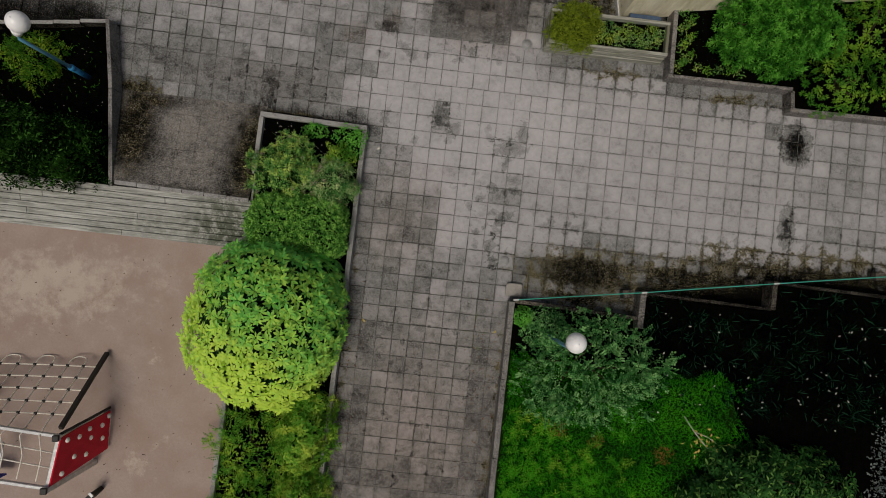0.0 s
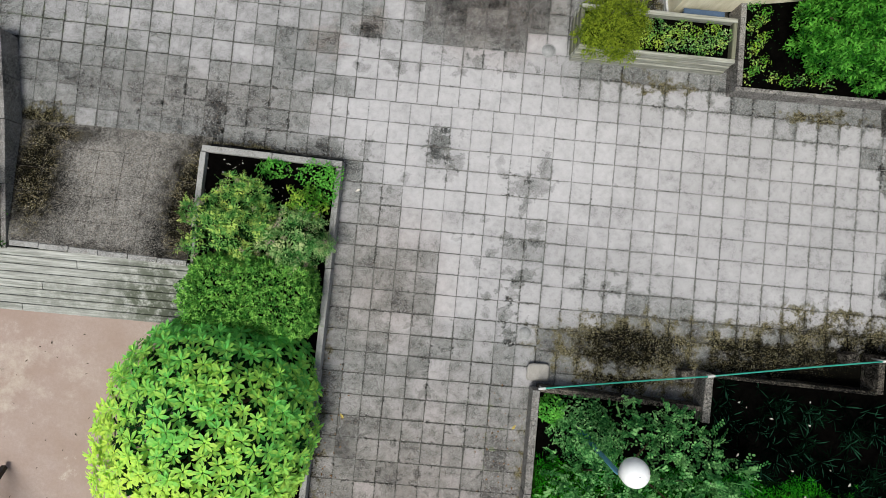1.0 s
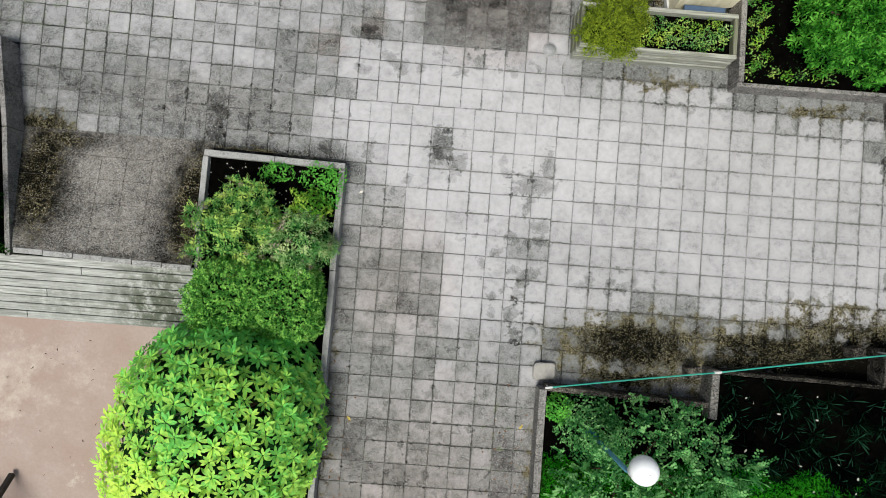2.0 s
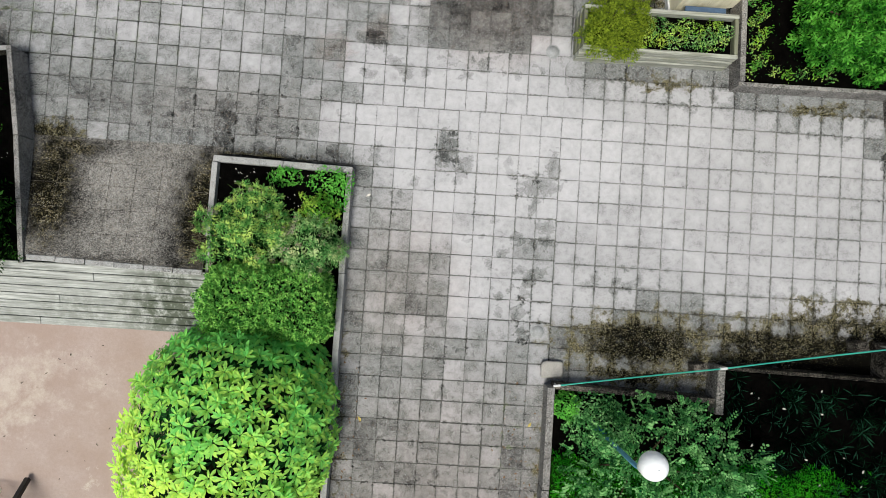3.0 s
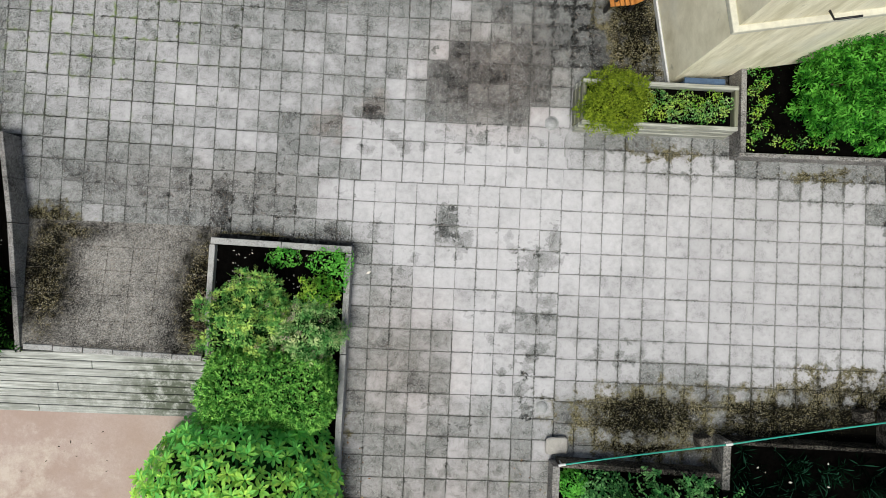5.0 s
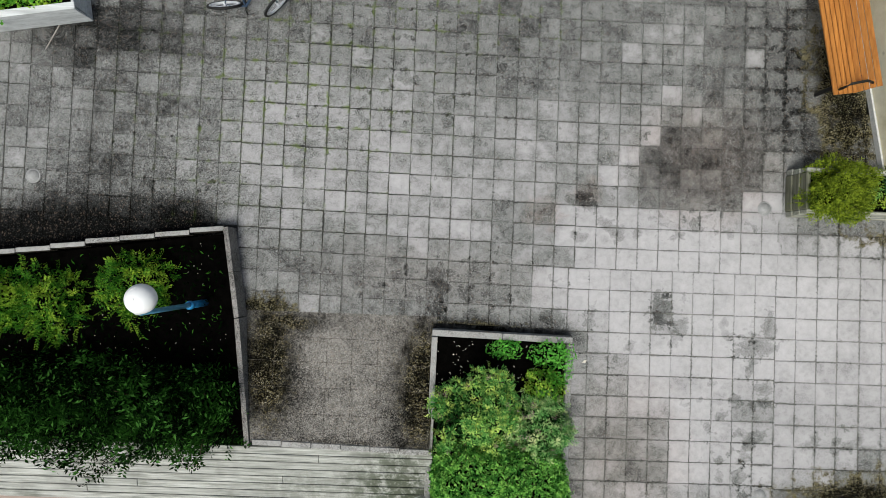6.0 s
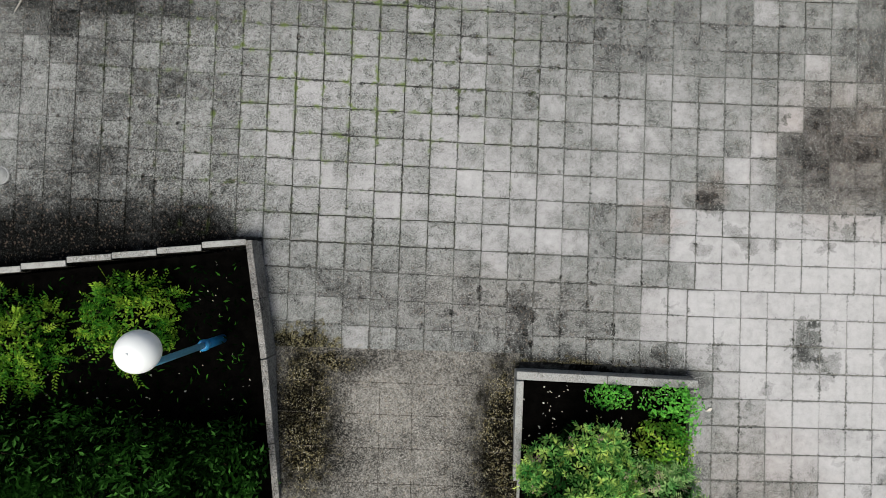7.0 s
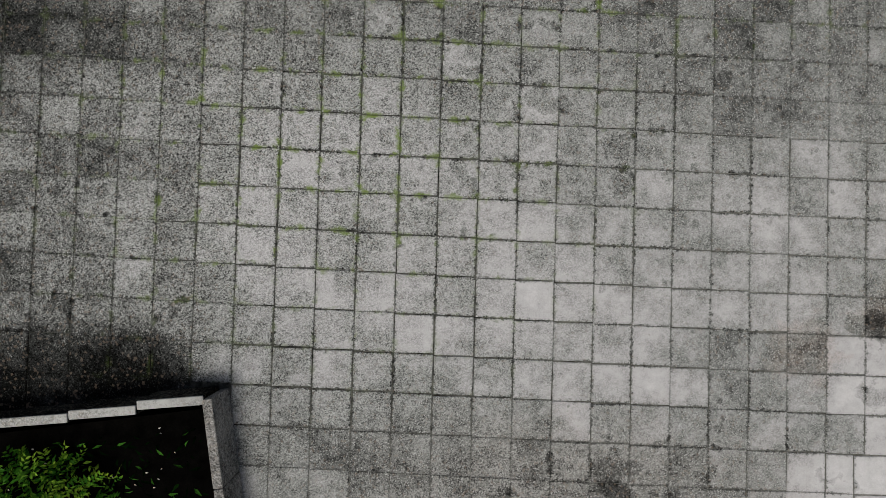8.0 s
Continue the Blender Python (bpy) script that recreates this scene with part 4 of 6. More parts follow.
part("fascia", prism(quad_plan(-0.12, 6.0, -0.12, 7.0), 3.5, 3.62), FASCIA, house, "pale painted roof edge")
part("roof", prism(quad_plan(-0.1, 6.0, -0.1, 7.0), 3.62, 3.68), CONCRETE_DARK, house)
a, b = C - V * 0.02 + U * 0.16, C - U * 6 - V * 0.02
part("base_strip", along(a, b, 0.03, 0.0, 0.09, 0.004), FASCIA, house, "white metal base strip")
bracket = C + V * 0.9 - U * 0.0
part("wall_bracket", tube([bracket + Vector((0, 0, 2.15)), bracket + U * 0.12 + Vector((0, 0, 2.2)), bracket + U * 0.16 + V * 0.22 + Vector((0, 0, 2.32))], 0.014, 6), BLACK, house, "small black wall bracket")

cabinet = thing("meter_box", "dark blue metal box in a shaded gap beside the building", "box", (1.88, 1.62, 0))
part("body", span_box(1.6, 2.14, 1.46, 1.6, -0.02, 0.34, 0.012, 2), NAVY, cabinet)
part("lid", span_box(1.58, 2.16, 1.44, 1.61, 0.34, 0.37, 0.008), NAVY, cabinet)

# ---------------------------------------------------------------- bench of orange slats
def bench(at, turn):
    b = thing("bench", "orange oiled timber slatted bench with black metal armrests", "bench", at)
    m = pose(*at, 0, 0, turn)
    for k in range(5):
        part("slat", box((0.058, 1.85, 0.03), m @ pose(-0.26 + 0.073 * k, 0, 0.45 - 0.006 * k), 0.006), BENCH_WOOD, b)
    for k in range(4):
        part("back_slat", box((0.066, 1.85, 0.028), m @ pose(0.085 + 0.044 * k, 0, 0.46 + 0.058 * k, 0, -52, 0), 0.006), BENCH_WOOD, b)
    for y in (-0.86, 0.86):
        part("armrest", tube([m @ Vector(v) for v in ((-0.2, y, 0.44), (-0.2, y, 0.56), (-0.14, y + 0.02, 0.62), (0.06, y + 0.03, 0.64), (0.16, y, 0.6))], 0.018, 8), BLACK, b, "black metal armrest")
        for x in (-0.22, 0.16):
            part("leg", box((0.05, 0.05, 0.44), m @ pose(x, y * 0.93, 0.22), 0.005), BLACK, b)
        part("cross_bar", box((0.46, 0.04, 0.03), m @ pose(-0.02, y * 0.93, 0.42), 0.004), BLACK, b)
    return b


bench((0.6, 3.47, 0.0), 10.0)

# ---------------------------------------------------------------- timber planter
planter = thing("timber_planter", "weathered timber planter box of stacked beams", "planter", (1.22, 1.2, 0))
for k in range(3):
    z0, z1 = 0.0 + 0.148 * k, 0.144 + 0.148 * k
    o = 0.013 * (2 - k)
    part("beam", span_box(0.14 - o, 2.32, 0.87 - o, 0.925, z0, z1, 0.008), PLANTER_WOOD, planter)
    part("beam", span_box(0.14 - o, 2.32, 1.44, 1.5 + o, z0, z1, 0.008), PLANTER_WOOD, planter)
    part("end_beam", span_box(0.13 - o, 0.19, 0.928, 1.437, z0, z1, 0.008), PLANTER_END, planter)
    part("end_beam", span_box(2.26, 2.318, 0.928, 1.437, z0, z1, 0.008), PLANTER_END, planter)
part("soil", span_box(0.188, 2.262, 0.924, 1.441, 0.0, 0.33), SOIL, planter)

# ---------------------------------------------------------------- lamp posts
def lamp_post(at, turn, height=2.15, reach=1.0):
    """A post whose head carries the globe a little to one side."""
    b = thing("lamp_post", "blue steel lamp post with a white opal globe", "lamp post", at, "lamp posts")
    m = pose(*at, 0, 0, turn)
    top = height - at[2]
    w = lambda x, y, z: tuple(m @ Vector((x, y * reach, z)))
    part("base_sleeve", tube([w(0, 0, -0.05), w(0, 0, 0.42), w(0, 0, 0.45)], [0.048, 0.048, 0.036], 16), BLUE, b)
    part("collar", tube([w(0, 0, 0.45), w(0, 0, 0.47), w(0, 0, 0.52), w(0, 0, 0.54)], [0.05, 0.058, 0.058, 0.04], 16), BLUE, b)
    part("pole", tube([w(0, 0, 0.5), w(0, 0, top - 0.18), w(0, 0.02, top - 0.1), w(0, 0.05, top - 0.06)], [0.032, 0.028, 0.028, 0.028], 14), PALE_BLUE, b)
    part("socket", tube([w(0, 0.03, top - 0.09), w(0, 0.06, top - 0.03), w(0, 0.08, top)], [0.06, 0.085, 0.07], 20), OPAL, b, "pale lamp socket")
    bm = bmesh.new()
    bmesh.ops.create_uvsphere(bm, u_segments=36, v_segments=24, radius=0.158, matrix=pose(*w(0, 0.13, top + 0.06)))
    for f in bm.faces:
        f.smooth = True
    part("globe", bm, OPAL, b, "white opal globe")
    part("finial", lathe([(0.014, 0.0), (0.013, 0.006), (0.004, 0.01)], w(0, 0.13, top + 0.216), 16), OPAL, b)
    return b


lamp_post((-8.06, -0.67, 0.22), -35.0, 2.15, 1.6)
lamp_post((0.66, -4.38, 0.12), -50.0, 2.0)

# ---------------------------------------------------------------- cable along the sawtooth wall
cable = thing("boundary_cable", "green coated cable strung on short pins along a wall", "cable", (0.05, -3.82, 0.3))
pins = [(0.06, -3.82, 0.36), (2.33, -3.44, 0.42), (4.68, -3.02, 0.46), (7.0, -2.62, 0.48), (9.5, -2.2, 0.5)]
for k, (p0, p1) in enumerate(zip(pins, pins[1:])):
    p0, p1 = Vector(p0), Vector(p1)
    part("strand", tube([p0.lerp(p1, s / 8) - Vector((0, 0, 0.1 * (s / 8) * (1 - s / 8))) for s in range(9)], 0.011, 6), GREEN_CABLE, cable)
for x, y, z in pins:
    part("pin", tube([(x, y, 0.2), (x, y, z + 0.01)], 0.01, 6), STEEL, cable)
    part("clip", box((0.1, 0.03, 0.025), pose(x, y, z, 0, 0, 10), 0.004), FASCIA, cable)
for x, y, s in ((2.12, -3.5, 0.16), (4.42, -3.05, 0.15), (6.75, -2.66, 0.15)):
    b = thing("concrete_footing", "small weathered concrete footing on the mossy paving", "footing", (x, y, 0), "footings")
    part("block", box((s * 1.2, s, 0.22), pose(x, y, 0.1, 0, 0, 12), 0.015, 2), CONCRETE_BROWN, b)

# rounded stone by the path corner
bm = bmesh.new()
bmesh.ops.create_icosphere(bm, subdivisions=3, radius=1.0)
for v in bm.verts:
    n = noise.noise(v.co * 1.3)
    v.co = Vector((0.06 + max(-0.8, min(0.8, v.co.x)) * 0.2 * (1 + 0.3 * n), -3.66 + max(-0.8, min(0.8, v.co.y)) * 0.14 * (1 + 0.3 * n), 0.04 + max(-1, min(0.5, v.co.z)) * 0.07 * (1 + 0.2 * n)))
for f in bm.faces:
    f.smooth = True
tagged(mesh_object("stone", bm, STONE), "pale rounded stone at the path corner", "stone")

# lids of drains
for x, y in ((-0.19, 0.96), (-0.18, -3.13), (-10.66, 1.02)):
    d = thing("drain_lid", "round grey drain lid set in the paving", "drain", (x, y, 0), "drain lids")
    part("rim", lathe([(0.105, -0.02), (0.105, 0.004), (0.095, 0.006), (0.09, 0.004)], (x, y, 0), 28), MANHOLE, d)
    part("lid", lathe([(0.088, -0.02), (0.088, 0.006), (0.0001, 0.007)], (x, y, 0), 28), MANHOLE, d)

# ---------------------------------------------------------------- play frame with net
play = thing("climbing_frame", "galvanised play frame with a red climbing board and rope net", "play frame", (-7.6, -7.2, 0.05))
top = 1.35
posts = [(-7.08, -6.72), (-7.16, -7.55), (-9.1, -6.62), (-9.2, -7.45)]
for x, y in posts:
    part("post", box((0.09, 0.09, top), pose(x, y, 0.05 + top / 2, 0, 0, 5), 0.008), STEEL, play)
    part("post_cap", box((0.1, 0.1, 0.05), pose(x, y, 0.075 + top, 0, 0, 5), 0.012, 2), BLACK, play)
for (a, b) in ((0, 1), (0, 2), (1, 3), (2, 3)):
    part("rail", along(posts[a], posts[b], 0.09 if (a, b) == (0, 1) else 0.055, top - 0.07, top - 0.005, 0.01), STEEL, play)
# red board: upper edge between the two posts, lower edge on the earth
bm = bmesh.new()
hi0, hi1 = Vector((-7.06, -6.72, top)), Vector((-7.14, -7.5, top))
lo0, lo1 = Vector((-6.99, -6.6, 0.1)), Vector((-6.96, -7.27, 0.1))
vs = [bm.verts.new(v) for v in (hi0, hi1, lo1, lo0)]
f = bm.faces.new(vs)
out = bmesh.ops.extrude_face_region(bm, geom=[f])
bmesh.ops.translate(bm, verts=[v for v in out["geom"] if isinstance(v, bmesh.types.BMVert)], vec=(0.03, 0, 0.012))
bmesh.ops.recalc_face_normals(bm, faces=bm.faces)
board = part("climbing_board", bm, RED, play, "red plastic climbing board")
for u, v in ((0.12, 0.12), (0.15, 0.85), (0.35, 0.2), (0.32, 0.62), (0.55, 0.15), (0.6, 0.4), (0.55, 0.75), (0.82, 0.25), (0.85, 0.6), (0.95, 0.1)):
    q = hi0.lerp(lo0, u).lerp(hi1.lerp(lo1, u), v) + Vector((0.045, 0, 0.02))
    b2 = bmesh.new()
    bmesh.ops.create_icosphere(b2, subdivisions=2, radius=0.045, matrix=Matrix.Translation(q) @ Matrix.Diagonal((0.8, 1.0, 0.9, 1)))
    under(part("hold", b2, WHITE_HOLD, None, "white climbing hold"), board)
part("board_frame", tube([hi0 + Vector((0, 0.05, 0)), lo0 + Vector((0, 0.05, 0))], 0.025, 6), DARK_WOOD, play)
bar0, bar1 = Vector((-7.1, -6.6, top - 0.05)), Vector((-7.16, -5.58, 0.1))
part("side_beam", box((0.07, (bar1 - bar0).length, 0.07), Matrix.Translation((bar0 + bar1) / 2) @ (bar1 - bar0).to_track_quat("Y", "Z").to_matrix().to_4x4(), 0.008), DARK_WOOD, play, "dark timber beam that holds the net")
other0, other1 = Vector((-9.9, -6.85, top - 0.05)), Vector((-9.95, -5.8, 0.1))
part("side_beam", box((0.09, (other1 - other0).length, 0.07), Matrix.Translation((other0 + other1) / 2) @ (other1 - other0).to_track_quat("Y", "Z").to_matrix().to_4x4(), 0.008), DARK_WOOD, play, "dark timber beam that holds the net")
net = lambda u, v: bar0.lerp(bar1, v).lerp(other0.lerp(other1, v), u) - Vector((0, 0, 0.14 * math.sin(math.pi * u)))
rows = [0.16, 0.31, 0.47, 0.63, 0.79]
cols = [0.1 + 0.108 * k for k in range(9)]
for v in rows:
    part("net_rope", tube([net(s / 16, v) for s in range(17)], 0.012, 6), ROPE, play)
for k, u in enumerate(cols):
    head = net(u, 0.0)
    low = [Vector((head.x + 0.02, -7.46 + 0.05 * u, top - 0.02)), Vector((head.x + 0.01, -7.1, top - 0.1)), Vector((head.x, head.y - 0.1, top + 0.01))]
    part("net_rope", tube(low + [net(u, 0.97 * s / 8 * 0.83) + Vector((0, 0, 0.012)) for s in range(9)], 0.011, 6), ROPE, play)
    for v in rows:
        part("net_knot", box((0.05, 0.045, 0.04), Matrix.Translation(net(u, v) + Vector((0, 0, 0.012))), 0.008), BLACK, play)
for k in (0, 2, 4, 6):
    p0, p1 = net(cols[k], 0.8), net(cols[k + 1], 0.8)
    way = (net(cols[k], 1.0) - net(cols[k], 0.8)).normalized()
    part("net_loop", tube([p0.lerp(p1, s / 10) + way * 0.2 * math.sin(math.pi * s / 10) ** 0.6 + Vector((0.04 * math.sin(math.pi * s / 5), 0, 0.02)) for s in range(11)], 0.011, 6), ROPE, play, "rope loop at the end of the net")
for k in range(2):
    part("net_rope", tube([(-7.15, -7.0 - 0.24 * k, top - 0.06), (-8.1, -6.95 - 0.24 * k, top - 0.12), (-9.15, -6.87 - 0.24 * k, top - 0.06)], 0.013, 6), ROPE, play)
for k in range(4):
    part("ladder_bar", tube([(-8.72 + 0.07 * k, -7.2, 0.5), (-8.74 + 0.07 * k, -7.62, 0.5)], 0.016, 6), STEEL, play)
part("blue_panel", box((0.8, 0.03, 0.6), pose(-8.98, -7.9, 0.5, 0, 0, 5), 0.006), DEEP_BLUE, play, "blue side panel")
step = thing("play_step", "short dark post standing in the earth", "post", (-6.95, -7.95, 0.05))
part("post", box((0.08, 0.2, 0.35), pose(-7.02, -8.06, 0.22, 0, 0, -40), 0.01), DARK_WOOD, step)
part("cap", box((0.09, 0.05, 0.02), pose(-6.97, -7.99, 0.4, 0, 0, -40), 0.004), STEEL, step)

# ---------------------------------------------------------------- shrubs
def shrub(name, label, category, at, size, sets, material, seed, trunk=0.025):
    b = thing(name, label, category, at)
    add_stems(at, dome_tips(at, size, 5 if trunk > 0.009 else 3, seed), trunk, b, seed)
    leaf_object("crown", sets, material, b)
    return b


P, N, r = dome_points(5200, (-4.22, -4.68, 0.5), (1.33, 1.45, 1.4), 0.045, 0.1, -0.35, 11)
P, N = spaced(P, N, 0.132)
# Inner whorls, coloured dark to stand in for shade in the gaps.
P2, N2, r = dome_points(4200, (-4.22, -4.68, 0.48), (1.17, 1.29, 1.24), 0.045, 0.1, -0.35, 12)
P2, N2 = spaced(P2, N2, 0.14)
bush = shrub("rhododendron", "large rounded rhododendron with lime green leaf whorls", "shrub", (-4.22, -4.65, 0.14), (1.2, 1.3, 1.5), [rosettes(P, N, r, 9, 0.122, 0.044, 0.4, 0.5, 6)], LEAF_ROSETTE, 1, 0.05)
leaf_object("inner_leaves", [rosettes(P2, N2, r, 7, 0.15, 0.044, 0.2, 0.7)], LEAF_SHADE, bush, "inner leaves coloured dark for the shade inside the crown")


def clumped(name, label, at, size, share, gap, petal, material, seed, flowers):
    """A leafy shrub of many clumps: whorls of narrow leaves and loose shoots over inner leaves coloured dark for shade.
    """
    P, N, r = billows((at[0], at[1], at[2] + 0.1), size, 20, share, 260, seed)
    Q, M = spaced(P, N, gap)
    b = shrub(name, label, "shrub", at, tuple(0.85 * v for v in size), [rosettes(Q, M, r, 7, petal, petal * 0.34, 0.6, 0.3, 3), sprays(P, N, r, 300, 0.14, 9, 0.045, 0.014)], material, seed)
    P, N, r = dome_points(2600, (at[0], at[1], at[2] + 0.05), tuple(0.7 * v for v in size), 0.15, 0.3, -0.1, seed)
    leaf_object("inner_leaves", [scatter_leaves(P, N, r, 0.06, 0.022, 1.2)], LEAF_DEEP, b, "inner leaves coloured dark for the shade inside the crown")
    heads = r.choice(len(Q), flowers, replace=False)
    for k in heads:
        p, d, _ = dome_points(26, tuple(Q[k] + M[k] * 0.05), (0.034, 0.034, 0.026), 0.1, 0.4, -0.2, seed * 77 + int(k))
        leaf_object("flower_head", [scatter_leaves(p, d, r, 0.02, 0.013)], FLOWER, b, "faded pinkish flower head")
    return b


clumped("flowering_shrub", "loose mixed green shrub in a concrete planter", (-4.3, -2.0, 0.14), (0.7, 0.68, 0.85), 0.16, 0.068, 0.066, LEAF_SHRUB, 12, 22)
clumped("grey_shrub", "grey-green shrub with faded flower heads", (-3.42, -2.16, 0.14), (0.43, 0.48, 0.76), 0.13, 0.064, 0.062, LEAF_GREY, 13, 30)
for k, (x, y, sx, sy, h) in enumerate(((-3.9, -1.15, 0.22, 0.15, 0.2), (-3.28, -1.2, 0.3, 0.2, 0.3), (-3.12, -1.32, 0.16, 0.3, 0.28), (-3.36, -1.62, 0.28, 0.26, 0.52))):
    P, N, r = dome_points(420 if k < 3 else 1100, (x, y, 0.14), (sx, sy, h), 0.22, 0.4, -0.05, 20 + k)
    shrub("ground_cover_plant", "bright green low plant on bare planter soil", "plant", (x, y, 0.14), (sx, sy, h), [scatter_leaves(P, N, r, 0.042, 0.024, 1.2)], LEAF_LIME if k == 3 else LEAF_FRESH, 30 + k, 0.008)
P, N, r = dome_points(26000, (-3.93, -2.92, 0.22), (0.86, 0.5, 0.7), 0.06, 0.14, -0.1, 14)
flat = (P - np.array([-3.93, -2.92, 0.22])) / np.array([0.86, 0.5, 0.7])
P = np.array([-3.93, -2.92, 0.22]) + (P - np.array([-3.93, -2.92, 0.22])) * (np.linalg.norm(flat, axis=1) / np.maximum(np.sum(np.abs(flat) ** 4, 1) ** 0.25, 1e-6))[:, None]
hedge = thing("box_hedge", "dense clipped dark green box hedge", "hedge", (-3.9, -2.9, 0.14))
add_stems((-3.9, -2.9, 0.14), dome_tips((-3.9, -2.9, 0.14), (0.7, 0.4, 0.7), 7, 4), 0.02, hedge, 4)
leaf_object("crown", [scatter_leaves(P[::2], N[::2], r, 0.042, 0.022, 1.8), sprays(P, N, r, 1500, 0.08, 7, 0.036, 0.02)], LEAF_BOX, hedge)
for k, (x, y, sx, sy, h, material, label) in enumerate(((-4.35, -6.9, 0.6, 0.7, 0.75, LEAF_SPRING, "yellow-green feathery shrub in a planter"), (-3.45, -6.5, 0.5, 0.75, 0.7, LEAF_LIME, "mottled yellow and green shrub in a planter"), (-4.2, -8.2, 0.8, 0.8, 0.8, LEAF_SPRING, "yellow-green feathery shrub in a planter"), (-3.4, -7.8, 0.45, 0.7, 0.7, LEAF_LIME, "mottled yellow and green shrub in a planter"))):
    P, N, r = dome_points(2000, (x, y, 0.16), (sx, sy, h), 0.14, 0.35, -0.1, 40 + k)
    shrub("planter_shrub", label, "shrub", (x, y, 0.14), (sx, sy, h), [scatter_leaves(P[::2], N[::2], r, 0.06, 0.024), sprays(P, N, r, 240, 0.2, 9, 0.066, 0.02)] + ([rosettes(*spaced(P, N, 0.1), r, 7, 0.09, 0.036, 0.5, 0.4, 4)] if k % 2 else []), material, 50 + k)

P, N, r = dome_points(9500, (0.58, 1.17, 0.36), (0.44, 0.44, 0.42), 0.2, 0.4, -0.1, 15)
shrub("round_conifer", "round olive green dwarf conifer in a timber planter", "shrub", (0.58, 1.16, 0.33), (0.4, 0.4, 0.4), [scatter_leaves(P, N, r, 0.042, 0.015, 2.4), sprays(P, N, r, 420, 0.1, 7, 0.035, 0.012)], LEAF_OLIVE, 5)
for k in range(15):
    x, y = 1.02 + 0.082 * k, 1.03 + 0.29 * ((k * 7) % 5) / 4
    P, N, r = dome_points(150, (x, y, 0.33), (0.13, 0.12, 0.13 + 0.02 * (k % 3)), 0.2, 0.5, -0.05, 60 + k)
    shrub("bedding_plant", "small light green bedding plant in a timber planter", "plant", (x, y, 0.33), (0.1, 0.1, 0.12), [scatter_leaves(P, N, r, 0.032, 0.016, 1.4)], (LEAF_LIME, LEAF_SHRUB, LEAF_GREY)[k % 3], 60 + k, 0.005)

P, N, r = billows((4.16, 1.62, 0.28), (1.02, 1.0, 1.0), 60, 0.26, 330, 16, -0.15)
shrub("laurel", "broad glossy green laurel behind a low wall", "shrub", (4.08, 1.55, 0.2), (1.0, 0.85, 0.95), [rosettes(*spaced(P, N, 0.062), r, 6, 0.075, 0.021, 1.0, 0.4, 4), sprays(P, N, r, 260, 0.1, 8, 0.06, 0.02)], LEAF_LAUREL, 6, 0.04)
for k, (x, y, h) in enumerate(((5.6, 0.78, 0.6), (6.1, 1.7, 0.8), (6.9, 0.9, 0.7), (5.6, 2.6, 0.9), (7.4, 2.2, 1.0))):
    P, N, r = dome_points(900, (x, y, 0.26), (0.66, 0.6, h), 0.16, 0.35, -0.1, 70 + k)
    P, N = spaced(P, N, 0.125)
    shrub("rhododendron", "rhododendron with yellow-green leaf whorls over dark soil", "shrub", (x, y, 0.2), (0.55, 0.5, h), [rosettes(P, N, r, 8, 0.075, 0.02, 0.5, 0.6, 4)], LEAF_YOUNG, 70 + k, 0.03)
for k in range(19):
    x, y = (2.6 + 0.07 * ((k * 5) % 4), 0.78 + 0.085 * k) if k < 14 else (2.75 + 0.2 * (k - 13), 0.76 + 0.03 * (k % 3))
    P, N, r = dome_points(60, (x, y, 0.2), (0.1, 0.1, 0.12), 0.25, 0.6, 0.0, 90 + k)
    shrub("ground_cover_plant", "yellow-green ground cover plant along a planter wall", "plant", (x, y, 0.2), (0.1, 0.1, 0.12), [scatter_leaves(P, N, r, 0.034, 0.018, 1.2)], LEAF_SPRING if k % 2 else LEAF_SHRUB, 90 + k, 0.004)

# rose bush round the lamp
P, N, r = billows((1.5, -4.88, 0.22), (1.42, 1.08, 0.95), 60, 0.22, 100, 17)
shrub("rose_bush", "sprawling blue-green rose bush with arching shoots", "shrub", (1.28, -4.85, 0.12), (1.1, 0.8, 0.95), [scatter_leaves(P[::2], N[::2], r, 0.045, 0.03), sprays(P, N, r, 520, 0.17, 9, 0.042, 0.032, round_leaves), sprays(P, N, r, 300, 0.26, 12, 0.042, 0.032, round_leaves)], LEAF_ROSE, 7)
for k, (x, y, s) in enumerate(((0.24, -4.12, 0.2), (0.62, -4.12, 0.3), (0.7, -4.4, 0.4))):
    P, N, r = dome_points((700, 700, 2400)[k], (x, y, 0.1), (s, s, (0.35, 0.55, 1.12)[k]), 0.15, 0.4, -0.05, 110 + k)
    shrub("low_shrub", "small leafy green shrub at the wall", "shrub", (x, y, 0.1), (s, s, 0.3), [scatter_leaves(P, N, r, 0.045, 0.026)], LEAF_FRESH if k == 0 else LEAF_ROSE, 110 + k, 0.008)

# shrubs beyond the lawn
for k, (x, y, s, h, material) in enumerate(((4.6, -6.5, 0.75, 0.8, LEAF_BLUE), (5.6, -6.6, 0.8, 0.8, LEAF_BLUE), (4.0, -7.0, 0.6, 0.6, LEAF_BLUE))):
    P, N, r = dome_points(420, (x, y, 0.15), (s, s * 0.8, h), 0.2, 0.4, -0.1, 120 + k)
    shrub("rhododendron", "dark rhododendron at the edge of the lawn", "shrub", (x, y, 0.12), (s, s * 0.8, h), [rosettes(P, N, r, 6, 0.11, 0.035)], material, 120 + k, 0.03)


